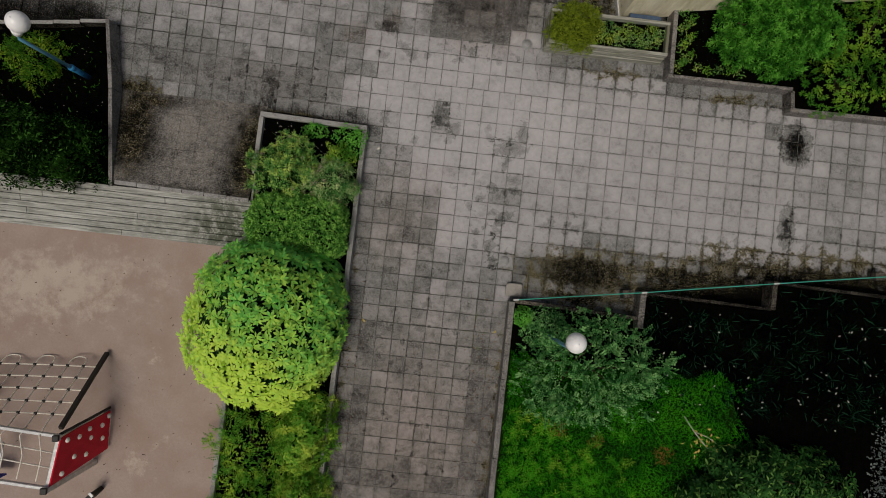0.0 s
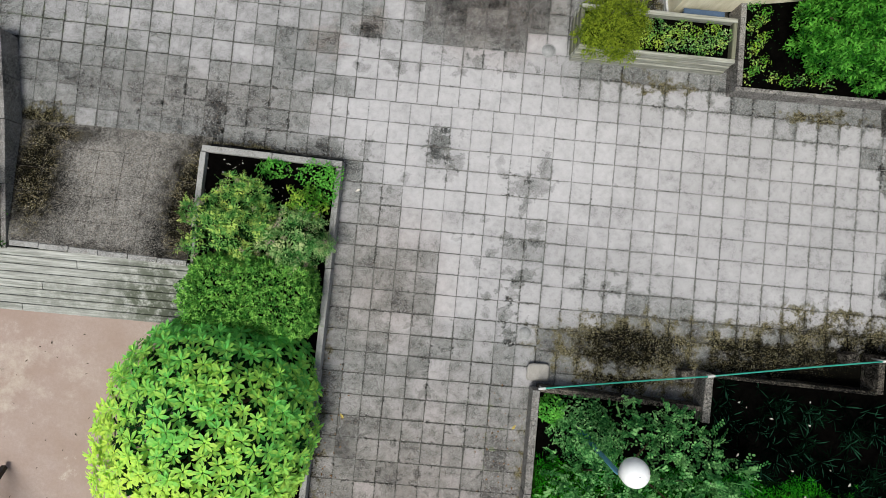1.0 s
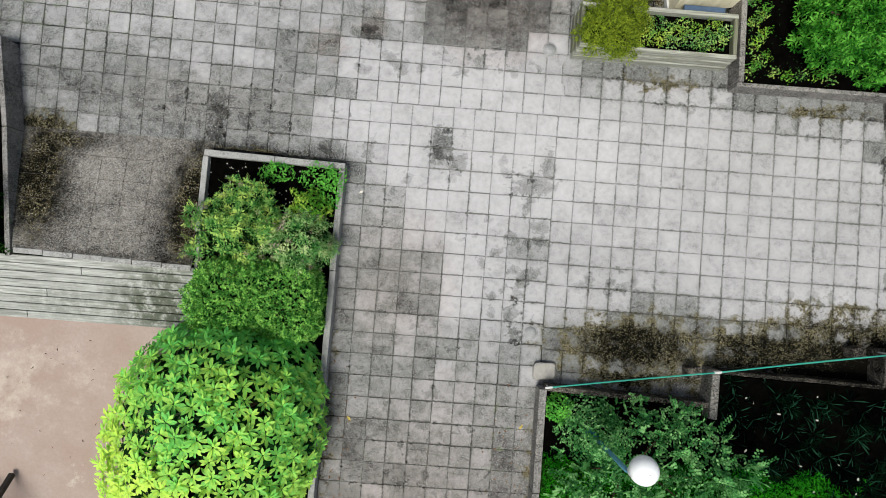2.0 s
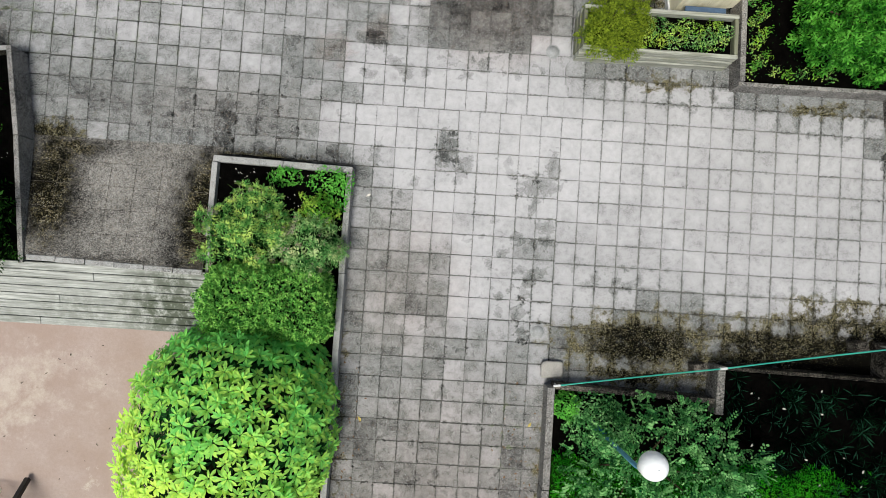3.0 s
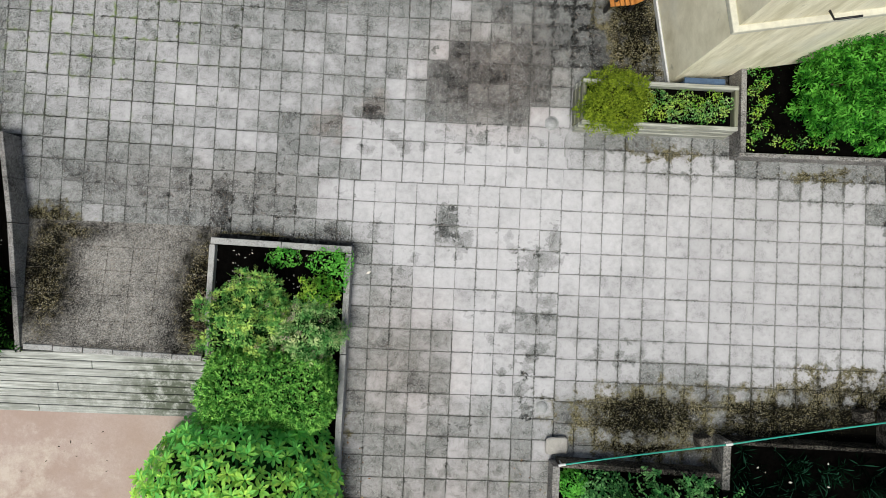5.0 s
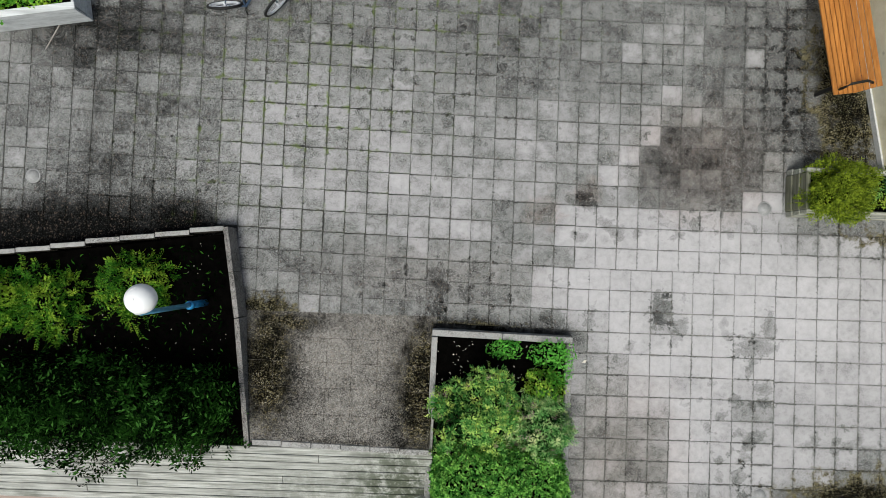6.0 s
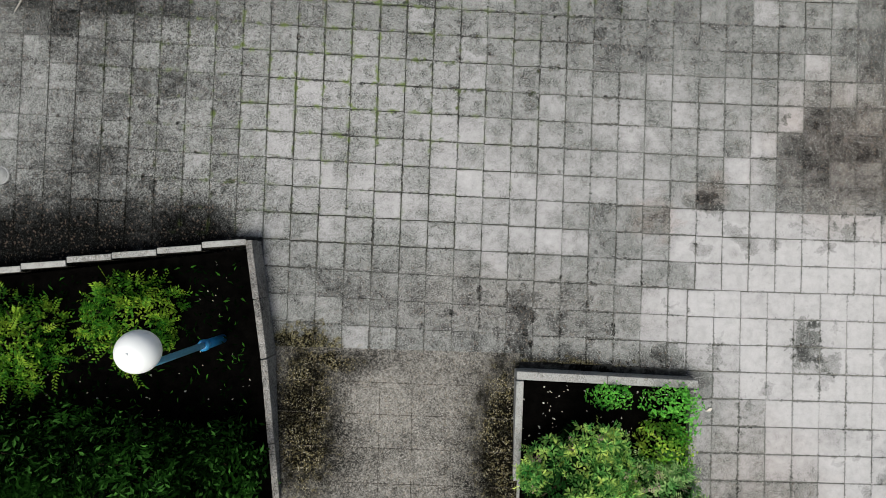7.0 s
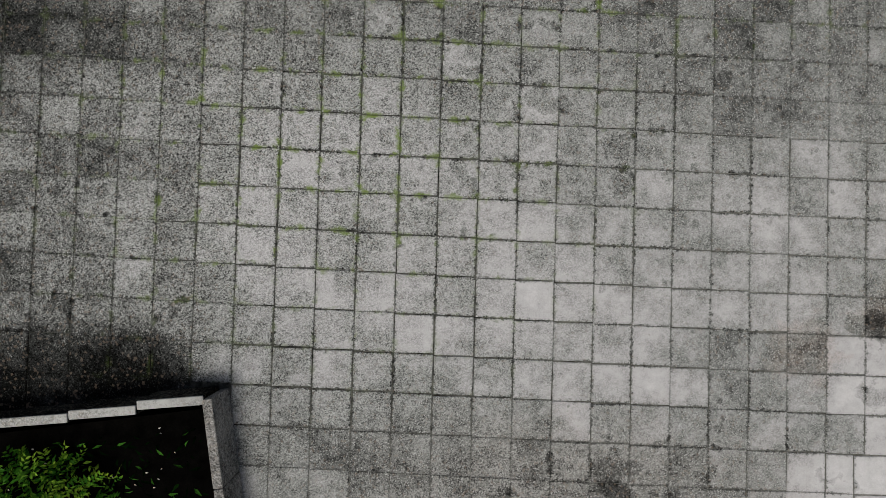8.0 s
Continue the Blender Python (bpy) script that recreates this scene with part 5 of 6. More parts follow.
def carpet(name, label, category, xs, ys, z, n, length, width, material, keep=None, seed=5, stand=0.5):
    """Uncountable low growth, in one piece."""
    r = np.random.default_rng(seed)
    pts = np.stack([r.uniform(*xs, n), r.uniform(*ys, n), np.full(n, z)], 1)
    if keep is not None:
        pts = pts[[bool(keep(x, y)) for x, y, _ in pts]]
    n = len(pts)
    way = unit(np.c_[r.normal(size=(n, 2)), r.uniform(0.02, 0.1 + 2 * stand, n)])
    nrm = unit(r.normal(size=(n, 3)) * 0.4 + np.array([0, 0, 1]))
    pts[:, 2] += r.uniform(0, stand * 0.25, n)
    s = r.uniform(0.6, 1.3, n)
    ob = leaf_object(name, [leaves(pts, way, nrm, length * s, width * s, 0.3)], material)
    return tagged(ob, label, category, kind="stuff")


carpet("grass", "lush uneven green grass of the lawn", "grass", (0.1, 6.4), (-9.5, -4.75), 0.13, 90000, 0.06, 0.0075, GRASS, lambda x, y: y < -4.82 + 0.12 * math.sin(7 * x) and x < 4.25 + 0.15 * math.sin(5 * y) + 0.25 * math.sin(37 * x + 23 * y) - 1.1 * max(0.0, -6.0 - y), 5, 0.6)
carpet("seedlings", "sparse small dark leaves on the soil behind the low wall", "plant", (2.6, 3.5), (0.7, 2.4), 0.205, 150, 0.03, 0.016, LEAF_DEEP, None, 27, 0.2)
rl = np.random.default_rng(6)
stars = np.stack([rl.uniform(0.15, 2.6, 420), rl.uniform(-8.2, -5.75, 420), np.full(420, 0.17)], 1)
stars = stars[rl.random(420) < 1.15 - 0.35 * stars[:, 0]]
tagged(leaf_object("lawn_weeds", [rosettes(stars, np.tile([[0.0, 0.0, 1.0]], (len(stars), 1)), rl, 7, 0.085, 0.016, 0.6, 0.0, 3)], LEAF_SWORD), "light green starry weeds in the lawn", "weeds", kind="stuff")
inside_left = lambda x, y: -12 < x < -7.84 - 0.12 * y and y < 0.2 + 0.15 * (x + 7.8)
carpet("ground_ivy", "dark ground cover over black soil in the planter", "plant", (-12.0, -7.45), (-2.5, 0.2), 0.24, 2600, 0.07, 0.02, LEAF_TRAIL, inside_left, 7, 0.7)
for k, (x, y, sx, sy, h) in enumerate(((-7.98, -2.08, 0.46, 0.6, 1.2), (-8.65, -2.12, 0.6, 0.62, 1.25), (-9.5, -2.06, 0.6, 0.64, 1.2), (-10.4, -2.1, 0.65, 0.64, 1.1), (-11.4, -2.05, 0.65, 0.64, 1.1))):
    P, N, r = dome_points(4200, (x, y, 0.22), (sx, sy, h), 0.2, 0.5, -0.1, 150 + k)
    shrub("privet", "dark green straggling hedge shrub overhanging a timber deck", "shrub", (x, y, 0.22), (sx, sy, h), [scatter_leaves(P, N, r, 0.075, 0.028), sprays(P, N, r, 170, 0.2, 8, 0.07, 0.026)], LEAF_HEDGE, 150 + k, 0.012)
carpet("leaf_litter", "pale fallen leaves scattered on black soil", "leaves", (2.45, 8.5), (-5.6, -3.6), 0.3, 100, 0.05, 0.024, LITTER, lambda x, y: (x > 4.8 or y < -3.6) and math.sin(2.1 * x + 0.7) + math.sin(3.4 * y) > -0.2, 9, 0.05)
carpet("leaf_litter", "pale petals and leaves scattered on planter soil", "leaves", (-11.0, -7.6), (-2.2, 0.2), 0.225, 110, 0.022, 0.013, LITTER, lambda x, y: inside_left(x, y), 10, 0.05)
rs = np.random.default_rng(11)
tuft = np.stack([rs.uniform(2.5, 8.5, 520), rs.uniform(-5.5, -3.15, 520), np.full(520, 0.14)], 1)
tuft = tuft[(tuft[:, 1] < -3.58) | (tuft[:, 0] > 4.9)]
upright = np.tile([[0.0, 0.0, 1.0]], (len(tuft), 1))
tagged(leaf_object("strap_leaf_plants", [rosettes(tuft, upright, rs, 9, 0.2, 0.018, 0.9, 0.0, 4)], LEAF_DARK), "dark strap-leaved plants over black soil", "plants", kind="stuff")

for k, (x, y, sx, sy, h) in enumerate(((-8.94, -0.47, 0.46, 0.44, 0.6), (-10.1, -0.75, 0.45, 0.5, 0.5), (-10.9, -0.7, 0.5, 0.45, 0.5))):
    P, N, r = dome_points(1900, (x, y, 0.24), (sx, sy, h), 0.18, 0.45, -0.05, 130 + k)
    shrub("barberry", "yellow-green small-leaved shrub on black soil", "shrub", (x, y, 0.22), (sx, sy, h), [scatter_leaves(P, N, r, 0.045, 0.02), sprays(P, N, r, 190, 0.16, 11, 0.046, 0.019)], LEAF_BARBERRY, 130 + k, 0.01)


# ---------------------------------------------------------------- at the north-west edge of the court
TYRE = plain("black_rubber", (0.012, 0.012, 0.012), 0.7, 0.2, 10.0, 60.0, 0.1)
RIM_METAL = plain("bright_rim", (0.8, 0.81, 0.83), 0.4, 0.06, 10.0, 60.0, 0.0, 0.0)
WHITE_BOARD = wood_mat("white_painted_boards", (0.72, 0.74, 0.74), (0.55, 0.57, 0.57), "x", None, 0.6)


def ring(bm, m, major, minor, seg=36, sides=8):
    vs = [[bm.verts.new(m @ Vector(((major + minor * math.cos(b)) * math.cos(a), minor * math.sin(b), (major + minor * math.cos(b)) * math.sin(a)))) for b in [2 * math.pi * q / sides for q in range(sides)]] for a in [2 * math.pi * q / seg for q in range(seg)]]
    for i in range(seg):
        for q in range(sides):
            bm.faces.new((vs[i][q], vs[i][(q + 1) % sides], vs[(i + 1) % seg][(q + 1) % sides], vs[(i + 1) % seg][q])).smooth = True
    bmesh.ops.recalc_face_normals(bm, faces=bm.faces)
    return bm


def bike_wheel(parent, m, radius):
    """Wheel in its own x-z plane, axle along y."""
    wheel = part("wheel", ring(bmesh.new(), m, radius - 0.02, 0.02), TYRE, parent)
    under(part("rim", ring(bmesh.new(), m, radius - 0.05, 0.019), RIM_METAL, None, "bright metal rim"), wheel)
    spokes = bmesh.new()
    for k in range(14):
        a = 2 * math.pi * k / 14
        add_tube(spokes, [m @ Vector((0, 0.02 * (-1) ** k, 0)), m @ Vector(((radius - 0.05) * math.cos(a), 0, (radius - 0.05) * math.sin(a)))], 0.003, 4)
    under(part("spokes", spokes, RIM_METAL, None), wheel)
    under(part("hub", tube([m @ Vector((0, -0.05, 0)), m @ Vector((0, 0.05, 0))], 0.02, 10), RIM_METAL, None), wheel)


bike = thing("bicycle", "small dark bicycle with bright rims parked on the paving", "bicycle", (-7.7, 3.5, 0.0))
R = 0.25
rear, front = pose(-8.0, 3.5, R * 0.82, 35, 0, 4), pose(-7.26, 3.54, R * 0.97, 14, 0, 48)
bike_wheel(bike, rear, R)
bike_wheel(bike, front, R)
hub_r, hub_f = rear.translation, front.translation
crank, seat_top, head = Vector((-7.7, 3.49, 0.22)), Vector((-7.8, 3.78, 0.62)), Vector((-7.34, 3.72, 0.6))
for name, a, b, w in (("chain_stay", hub_r, crank, 0.011), ("seat_stay", hub_r, seat_top, 0.01), ("seat_tube", crank, seat_top, 0.015), ("down_tube", crank, head, 0.018), ("top_tube", seat_top - Vector((0, 0, 0.08)), head, 0.015), ("fork", hub_f, head + Vector((0, 0, 0.06)), 0.014)):
    part(name, tube([a, b], w, 8), NAVY, bike)
part("saddle", box((0.22, 0.12, 0.05), Matrix.Translation(seat_top + Vector((0, 0, 0.06))) @ pose(0, 0, 0, 10, 0, -8), 0.02, 2), BLACK, bike)
bar = head + Vector((0.02, 0, 0.16))
part("handlebar", tube([bar + Vector((-0.1, 0.22, 0)), bar + Vector((0.02, 0.1, 0.02)), bar + Vector((0.02, -0.1, 0.02)), bar + Vector((-0.06, -0.22, 0))], 0.012, 8), BLACK, bike)
part("crank", tube([crank + Vector((0.0, -0.08, -0.1)), crank + Vector((0, -0.06, 0)), crank + Vector((0, 0.06, 0)), crank + Vector((0, 0.08, 0.1))], 0.01, 6), BLACK, bike)

white = thing("white_planter", "white painted board planter with green plants", "planter", (-10.6, 3.6, 0.0))
m0 = pose(-9.93, 3.27, 0.0, 0, 0, 9.5)
for k in range(3):
    z = 0.08 + 0.15 * k
    part("board", box((1.8, 0.035, 0.144), m0 @ pose(-0.9, 0.02 - 0.012 * k, z), 0.006), WHITE_BOARD, white)
    part("board", box((1.8, 0.035, 0.144), m0 @ pose(-0.9, 0.78, z), 0.006), WHITE_BOARD, white)
    part("end_board", box((0.035, 0.72, 0.144), m0 @ pose(-0.02, 0.4, z), 0.006), WHITE_BOARD, white)
    part("end_board", box((0.035, 0.72, 0.144), m0 @ pose(-1.78, 0.4, z), 0.006), WHITE_BOARD, white)
part("cap", box((1.84, 0.1, 0.025), m0 @ pose(-0.9, 0.02, 0.47), 0.006), WHITE_BOARD, white)
part("soil", box((1.72, 0.7, 0.36), m0 @ pose(-0.9, 0.4, 0.18)), SOIL, white)
for k in range(4):
    q = m0 @ Vector((-0.45 - 0.33 * k, 0.3 + 0.1 * (k % 2), 0.36))
    P, N, r = dome_points(420, tuple(q), (0.28, 0.28, 0.28), 0.2, 0.4, -0.05, 170 + k)
    shrub("bedding_plant", "bright green plant in a white planter", "plant", tuple(q), (0.15, 0.15, 0.2), [scatter_leaves(P, N, r, 0.06, 0.035)], LEAF_SPRING, 170 + k, 0.005)
part_stick = tube([(-10.58, 2.84, 0.012), (-10.45, 3.1, 0.014), (-10.37, 3.26, 0.016)], [0.008, 0.01, 0.009], 6)
tagged(mesh_object("stick", part_stick, STONE), "pale thin stick lying on the paving", "stick")


carpet("leaf_litter", "small pale leaf scraps scattered on planter soil", "leaves", (-4.95, -3.2), (-1.75, -1.08), 0.15, 90, 0.024, 0.014, LITTER, None, 26, 0.05)
carpet("twig_litter", "small dark twigs and leaf scraps on trodden earth", "litter", (-10.5, -5.05), (-9.0, -3.6), 0.052, 170, 0.045, 0.012, BARK, None, 21, 0.04)
carpet("leaf_scraps", "small brown leaf scraps along the edges of the path", "leaves", (-0.75, -0.08), (-9.0, -3.9), 0.006, 150, 0.035, 0.016, BROWN_LEAF, None, 22, 0.03)
carpet("leaf_scraps", "small brown leaf scraps along the edges of the path", "leaves", (-2.98, -2.6), (-9.0, -3.6), 0.006, 90, 0.035, 0.016, BROWN_LEAF, None, 23, 0.03)
carpet("dry_grass", "patches of dry orange-brown stalks in the lawn", "grass", (0.5, 3.4), (-6.7, -5.6), 0.16, 5200, 0.06, 0.008, DRY_STALK, lambda x, y: min((x - 1.06) ** 2 + 1.6 * (y + 6.07) ** 2, (x - 1.77) ** 2 + 2 * (y + 6.19) ** 2 + 0.01, (x - 3.03) ** 2 + 1.3 * (y + 6.33) ** 2) < 0.035, 24, 0.5)
branch = thing("fallen_branch", "pale dry branch with yellow leaves lying on the lawn", "branch", (3.7, -6.0, 0.2))
part("twig", tube([(3.36, -5.6, 0.2), (3.55, -5.85, 0.24), (3.8, -6.1, 0.22), (4.06, -6.3, 0.2)], [0.012, 0.011, 0.009, 0.006], 6), LITTER, branch)
part("side_twig", tube([(3.55, -5.85, 0.24), (3.8, -5.92, 0.25), (3.98, -6.02, 0.22)], [0.008, 0.007, 0.005], 6), LITTER, branch)
rb = np.random.default_rng(25)
bp = np.array([[3.75, -6.05, 0.25]]) + rb.normal(size=(26, 3)) * np.array([[0.16, 0.13, 0.02]])
leaf_object("dry_leaves", [leaves(bp, unit(np.c_[rb.normal(size=(26, 2)), np.zeros(26)]), unit(np.c_[rb.normal(size=(26, 2)) * 0.3, np.ones(26)]), 0.09, 0.035)], YELLOW_LEAF, branch, "yellow dry leaves")
for k, (x, y) in enumerate(((7.25, -5.5), (7.2, -6.1), (7.2, -6.7))):
    P, N, r = dome_points(420, (x, y, 0.12), (0.34, 0.42, 0.4), 0.2, 0.45, -0.05, 190 + k)
    shrub("silver_shrub", "low silvery grey shrub on black soil", "shrub", (x, y, 0.11), (0.3, 0.35, 0.35), [scatter_leaves(P, N, r, 0.05, 0.026, 1.2)], LEAF_SILVER, 190 + k, 0.008)
# single fallen leaves on the paving
for k, (x, y, turn) in enumerate(((-2.62, -4.55, 40), (-2.7, -1.3, 10), (-0.25, -4.5, 70), (-7.0, -1.15, 30))):
    v, f = leaves(np.array([[x, y, 0.012]]), np.array([[math.cos(turn), math.sin(turn), 0.05]]), np.array([[0.1, 0, 1.0]]), 0.09, 0.04)
    tagged(leaf_object("fallen_leaf", [(v, f)], YELLOW_LEAF if k % 2 == 0 else LITTER), "single fallen leaf lying on the paving", "leaf", "fallen leaves")

# ---------------------------------------------------------------- paving slabs
T = 0.3


def row_shift(x):
    """The rows bend a little towards the west."""
    a = max(0.0, -x / T - 9.0)
    return T * (0.018 * a + 0.00035 * a * a) if a else 0.0


def slabs():
    """Centre and size of each slab: three fields of slightly different gauge."""
    # court and path
    for i in range(-10, 0):
        for j in range(-38, 0):
            yield (i + 0.5) * T, (j + 0.5) * T, T, T
    # eastern field, a little wider
    x = 0.0
    while x < 9.4:
        w = T if x < 0.85 else 0.325
        for j in range(-13, 3):
            yield x + w / 2, (j + 0.5) * T * 1.015, w, T * 1.015
        x += w
    # northern and western field
    for i in range(-48, 7):
        x = (i + 0.76) * T if i > -20 else (-20.0 + 0.76 + (i + 20) * 1.013) * T
        for j in range(-4, 21):
            y = (j + 0.5) * T + row_shift(x)
            if j < 0 and x > -3.1:
                if i == -11:
                    yield -3.112, y, 0.216, T
                continue
            if j < 3 and x > 0.0:
                continue
            yield x, y, T, T


def covered(x, y):
    if y < -0.9 and x < -3.03:
        return True
    if y < -0.78 and -7.6 < x < -4.9:
        return True
    if x < -7.75 and y < 0.3 + 0.15 * (x + 7.75):
        return True
    if x > 0.02 and y < -3.95 + 0.0 * x:
        return True
    if x > 2.45 and y > 0.6:
        return True
    if x > 2.3 and y > 0.9:
        return True
    return (C - Vector((x, y, 0))).dot(V) < -0.05 and y > 1.5


r = random.Random(4)
meshes = {}
RIM = [1.0] * 12 + [0.62] * 4 + [0.0]


def slab_mesh(w, d, k):
    key = (round(w, 3), round(d, 3), k)
    if key not in meshes:
        q = random.Random(hash(key) % 9999)
        g = 0.0024 + 0.0008 * (k % 4) if k < 8 else 0.0006
        hw, hd, c = w / 2 - g, d / 2 - g, 0.004
        ring = [(-hw, -hd), (hw, -hd), (hw, hd), (-hw, hd)]
        ring = [(a + q.uniform(-0.004, 0.004) * (k < 8), b + q.uniform(-0.004, 0.004) * (k < 8)) for a, b in ring]
        inset = lambda e: [(a - e * (1 if a > 0 else -1), b - e * (1 if b > 0 else -1)) for a, b in ring]
        verts = [(a, b, -0.03) for a, b in ring] + [(a, b, -0.004) for a, b in ring] + [(a, b, 0.0) for a, b in inset(c)] + [(a, b, 0.0) for a, b in inset(0.055)] + [(0.0, 0.0, 0.0005)]
        faces = []
        for s in range(4):
            n = (s + 1) % 4
            faces += [(s, n, n + 4, s + 4), (s + 4, n + 4, n + 8, s + 8), (s + 8, n + 8, n + 12, s + 12), (s + 12, n + 12, 16)]
        me = bpy.data.meshes.new("slab")
        me.from_pydata(verts, [], faces)
        me.attributes.new("rim", "FLOAT", "POINT").data.foreach_set("value", RIM)
        me.materials.append(PAVING)
        meshes[key] = me
    return meshes[key]


# how pale the slabs are, zone after zone with loose edges: x, y, half width, half depth, paleness
ZONES = [(-4, 1.8, 8, 3.2, 0.55), (-9.5, 1.8, 1.6, 2.2, 0.45), (-6.4, 1.5, 1.7, 1.0, 0.65), (-3.3, 3.0, 1.1, 0.8, 0.47), (-6.5, 3.3, 2.0, 0.4, 0.5), (-8.55, 0.85, 0.7, 0.45, 0.43), (-9.2, 3.2, 2.0, 0.6, 0.4), (-4, 4.0, 8, 0.7, 0.46), (-5.2, 0.95, 0.85, 0.6, 0.7), (-5.2, 1.9, 0.7, 0.5, 0.64), (-3.1, 1.4, 1.1, 0.55, 0.66)]
SOUTH_ZONES = [(-0.2, 3.0, 1.2, 1.1, 0.42), (0.6, 2.6, 0.75, 1.1, 0.3), (2.6, -1.2, 5.4, 2.2, 0.83), (7.4, -1.2, 2.0, 2.4, 0.7), (-0.9, -0.5, 2.0, 1.15, 0.95), (-5.9, -0.3, 2.1, 0.55, 0.44), (-1.5, -6.5, 1.8, 3.4, 0.57), (-2.75, -6.4, 0.34, 2.4, 0.36), (-0.3, -6.6, 0.4, 2.2, 0.36), (-1.5, -8.2, 1.4, 1.3, 0.42), (2.6, -3.2, 2.8, 0.34, 0.36)]
# fields of slabs laid or soiled alike: x, y, half width, half depth, paleness
COURT = [(-1.5, -0.3, 1.5, 0.3, 0.95), (-2.6, -1.05, 0.3, 0.45, 0.8), (-2.57, -1.5, 0.46, 0.3, 0.64), (-2.56, -1.95, 0.46, 0.15, 0.53), (-1.35, -1.95, 0.5, 0.16, 0.8), (-1.65, -1.95, 0.15, 0.15, 0.62), (-2.25, -2.55, 0.76, 0.46, 0.52), (-2.07, -3.15, 0.9, 0.3, 0.58), (-0.74, -2.4, 0.74, 0.6, 0.92), (-0.6, -3.15, 0.6, 0.15, 0.8), (-1.05, -3.15, 0.15, 0.15, 0.62), (-1.65, -0.6, 0.15, 0.3, 0.7), (-2.9, -1.05, 0.15, 0.15, 0.45), (-0.3, -1.95, 0.3, 0.15, 0.62), (-0.15, -2.25, 0.15, 0.15, 0.74)]
NORTH = [(-3.3, -0.2, 0.3, 0.27, 0.86), (-3.3, -0.65, 0.3, 0.16, 0.6), (-4.4, 0.1, 0.9, 0.3, 0.54), (-3.39, 0.81, 0.15, 0.15, 0.42), (-3.93, 0.56, 0.17, 0.4, 0.45), (-5.5, 1.15, 0.16, 0.16, 0.88), (-4.58, 0.55, 0.5, 0.16, 0.8), (-2.3, 0.5, 0.8, 0.28, 0.88), (-0.8, 0.42, 0.9, 0.28, 0.92), (-1.08, 1.5, 0.8, 0.62, 0.31), (-0.2, 1.08, 0.3, 0.16, 0.88), (-0.85, 0.75, 0.16, 0.16, 0.85), (-0.97, 2.14, 0.16, 0.29, 0.48), (-2.14, 1.67, 0.15, 0.15, 0.82), (-2.48, 1.7, 0.15, 0.15, 0.42), (-2.76, 1.08, 0.16, 0.16, 0.42)]
WEST = [(-1.87, 2.04, 0.15, 0.15, 0.68), (-0.34, 3.18, 0.15, 0.15, 0.74), (-6.53, -0.66, 0.31, 0.15, 0.64), (-5.72, -0.66, 0.47, 0.15, 0.5), (-9.03, 2.04, 0.26, 0.36, 0.36), (-8.13, 1.79, 0.17, 0.15, 0.38), (-10.62, 2.0, 0.18, 0.32, 0.32), (-10.6, 1.5, 0.17, 0.15, 0.68), (-8.06, 1.13, 0.26, 0.21, 0.42)]
PATH_SLABS = [(-1.37, -3.74, 0.15, 0.15, 0.74), (-1.66, -4.04, 0.15, 0.15, 0.72), (-1.36, -4.5, 0.15, 0.3, 0.63), (-2.57, -4.32, 0.15, 0.15, 0.58), (-1.95, -4.64, 0.15, 0.15, 0.56), (-0.76, -3.55, 0.15, 0.3, 0.7), (-0.16, -3.6, 0.15, 0.3, 0.76), (-0.15, -4.9, 0.15, 0.9, 0.46), (-2.85, -4.2, 0.15, 1.4, 0.49)]
EAST = [(1.4, 0.75, 1.1, 0.15, 0.45), (3.62, 0.44, 1.1, 0.15, 0.45), (4.05, 0.12, 0.72, 0.2, 0.72), (4.65, -0.17, 0.15, 0.16, 0.47), (1.63, -2.6, 0.5, 0.15, 0.5)]


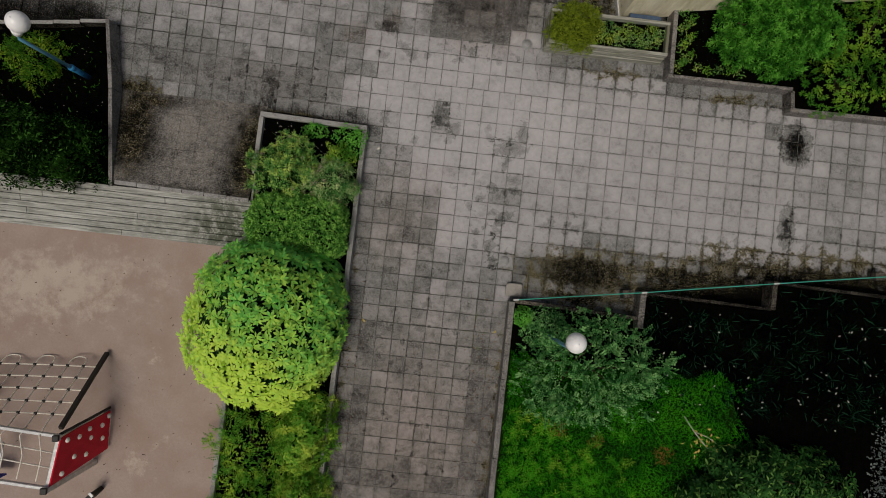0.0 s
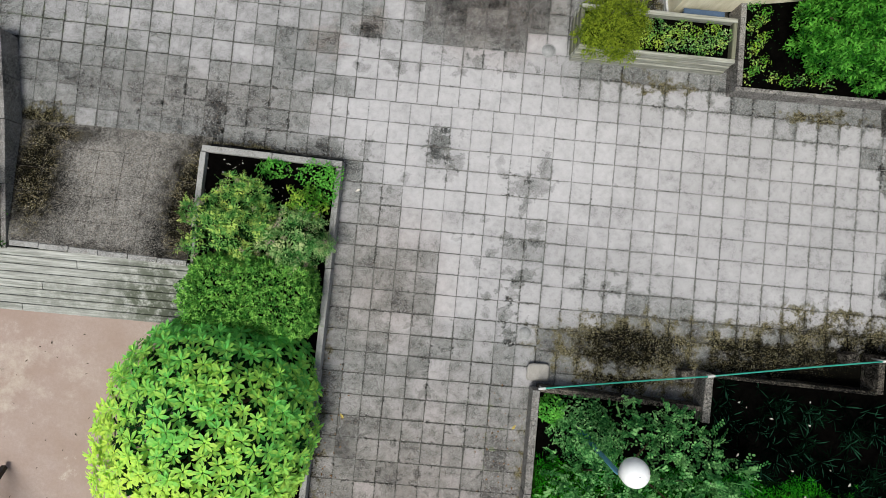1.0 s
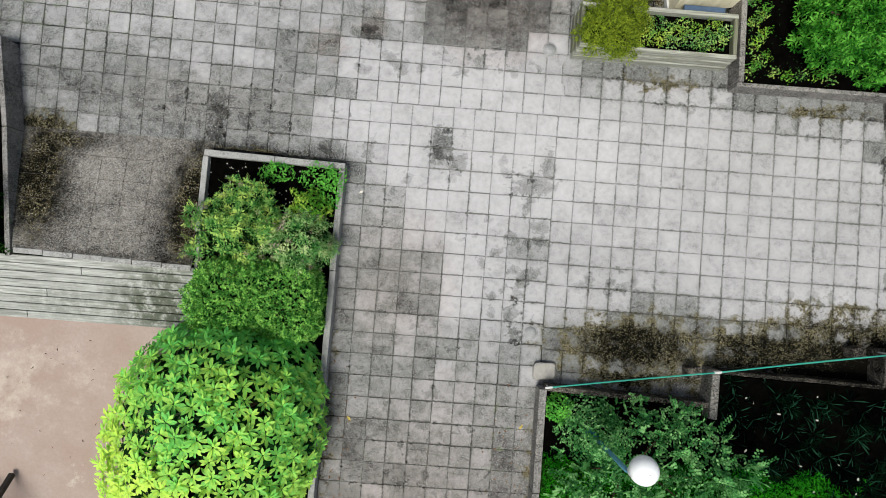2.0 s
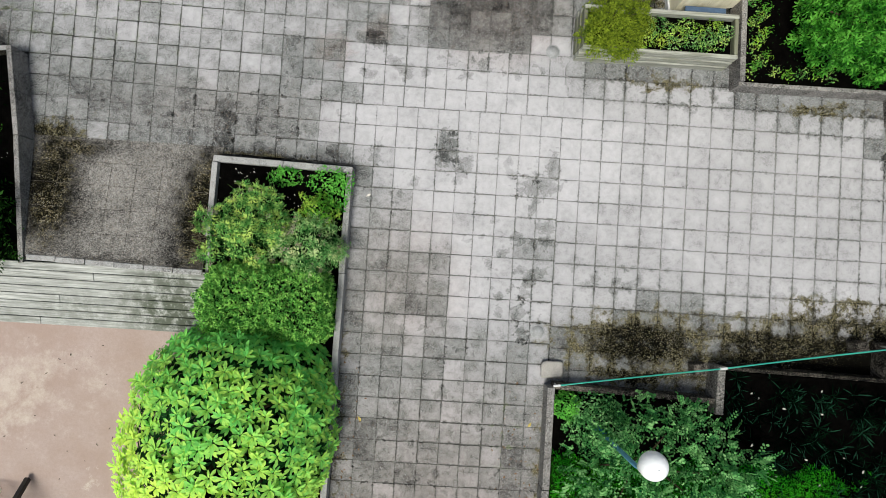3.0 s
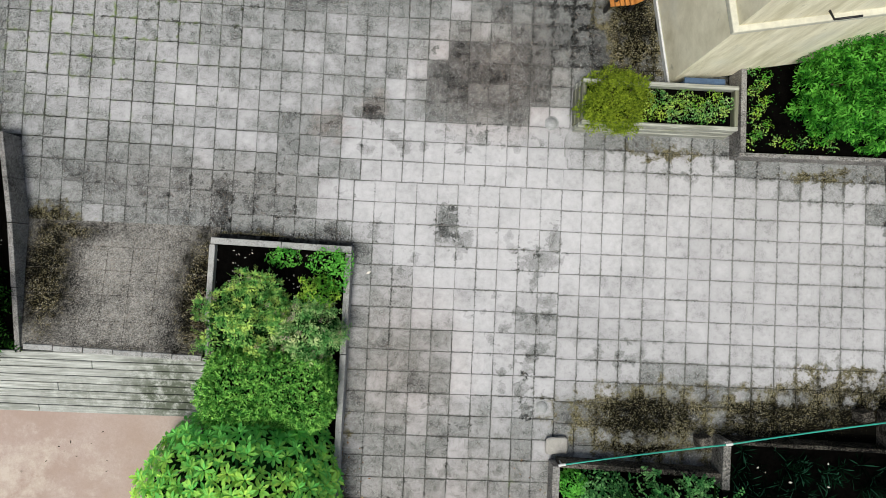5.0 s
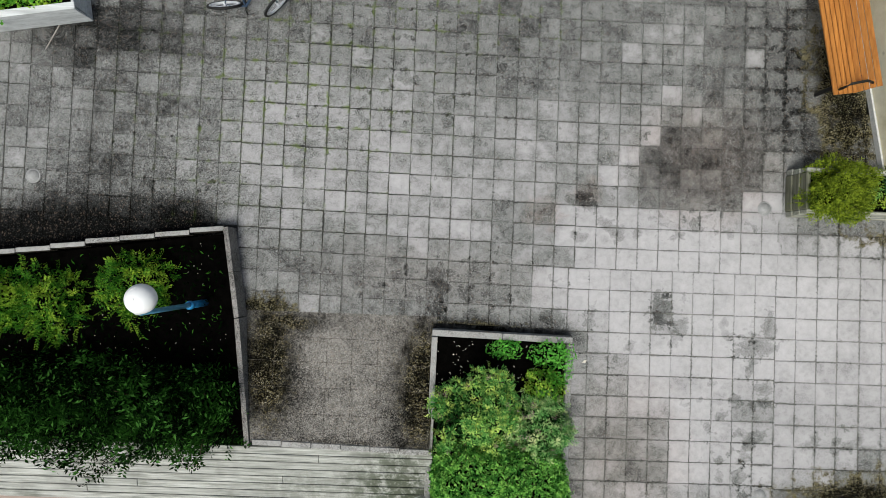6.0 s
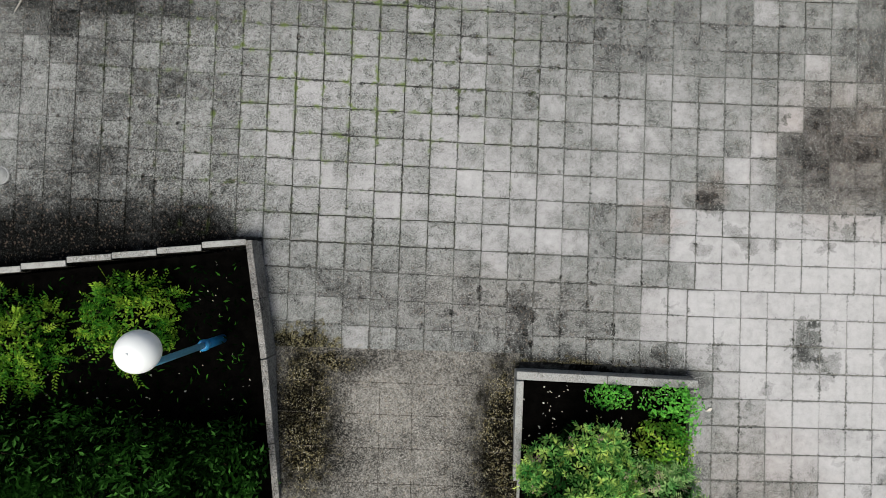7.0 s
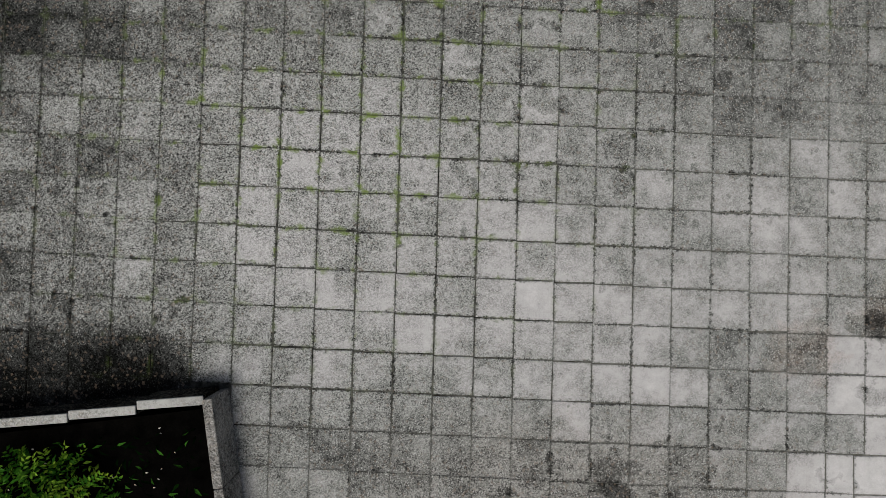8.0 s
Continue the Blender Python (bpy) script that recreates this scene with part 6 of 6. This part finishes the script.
def base_tone(x, y):
    v = 0.45
    for zx, zy, rx, ry, level in ZONES + SOUTH_ZONES:
        d = math.hypot((x - zx) / rx, (y - zy) / ry) + 0.18 * noise.noise(Vector((x * 1.3, y * 1.3, 4.0)))
        w = min(1.0, max(0.0, (1.2 - d) / 0.4))
        v += (level - v) * w
    for zx, zy, rx, ry, level in COURT + NORTH + WEST + PATH_SLABS + EAST:
        if abs(x - zx) < rx and abs(y - zy) < ry:
            v = level
    return v


def slab_tones(x, y, w, d):
    """One tone for each corner of a slab's rings: its own in the middle, drawn towards its neighbours' at the corners."""
    own = base_tone(x, y)
    odd = r.gauss(0, 0.016 if own > 0.8 else 0.046) + (r.choice((-0.09, 0.1)) if own < 0.8 and r.random() < 0.13 else 0)
    corner = []
    for sx, sy in ((-1, -1), (1, -1), (1, 1), (-1, 1)):
        near = [base_tone(x + sx * w * a, y + sy * d * b) for a, b in ((1, 0), (0, 1), (1, 1))]
        corner.append(0.6 * own + 0.4 * sum(near) / 3 + 0.7 * odd)
    return [min(1.0, max(0.03, v)) for v in corner * 3 + [0.4 * v + 0.6 * (own + odd) for v in corner] + [own + odd]]


rest_v, rest_f, rest_w, rest_r, parts = [], [], [], [], 0
for x, y, w, d in slabs():
    if covered(x, y):
        continue
    me = slab_mesh(w, d, r.randrange(8) + (8 if base_tone(x, y) < 0.475 or (x < -7.7 and y < 0.9 + 0.15 * (x + 7.75)) else 0))
    m = pose(x, y, r.uniform(-0.002, 0.001), r.uniform(-0.4, 0.4), r.uniform(-0.4, 0.4), r.uniform(-0.35, 0.35))
    tones = slab_tones(x, y, w, d)
    if -8.2 < x < -1.2 and 0.3 < y < 3.6 and parts < 300:
        own = me.copy()
        own.attributes.new("wear", "FLOAT", "POINT").data.foreach_set("value", tones)
        ob = new("slab", own)
        ob.matrix_world = m
        ob.parent = pavement
        parts += 1
    else:
        n = len(rest_v)
        rest_v += [tuple(m @ v.co) for v in me.vertices]
        rest_f += [tuple(n + i for i in q.vertices) for q in me.polygons]
        rest_w += tones
        rest_r += RIM
me = bpy.data.meshes.new("paving_slabs")
me.from_pydata(rest_v, [], rest_f)
me.materials.append(PAVING)
me.attributes.new("wear", "FLOAT", "POINT").data.foreach_set("value", rest_w)
me.attributes.new("rim", "FLOAT", "POINT").data.foreach_set("value", rest_r)
ob = new("paving_slabs", me)
ob.parent = pavement
tagged(ob, "square grey concrete slabs, stained and mossy", kind="stuff")
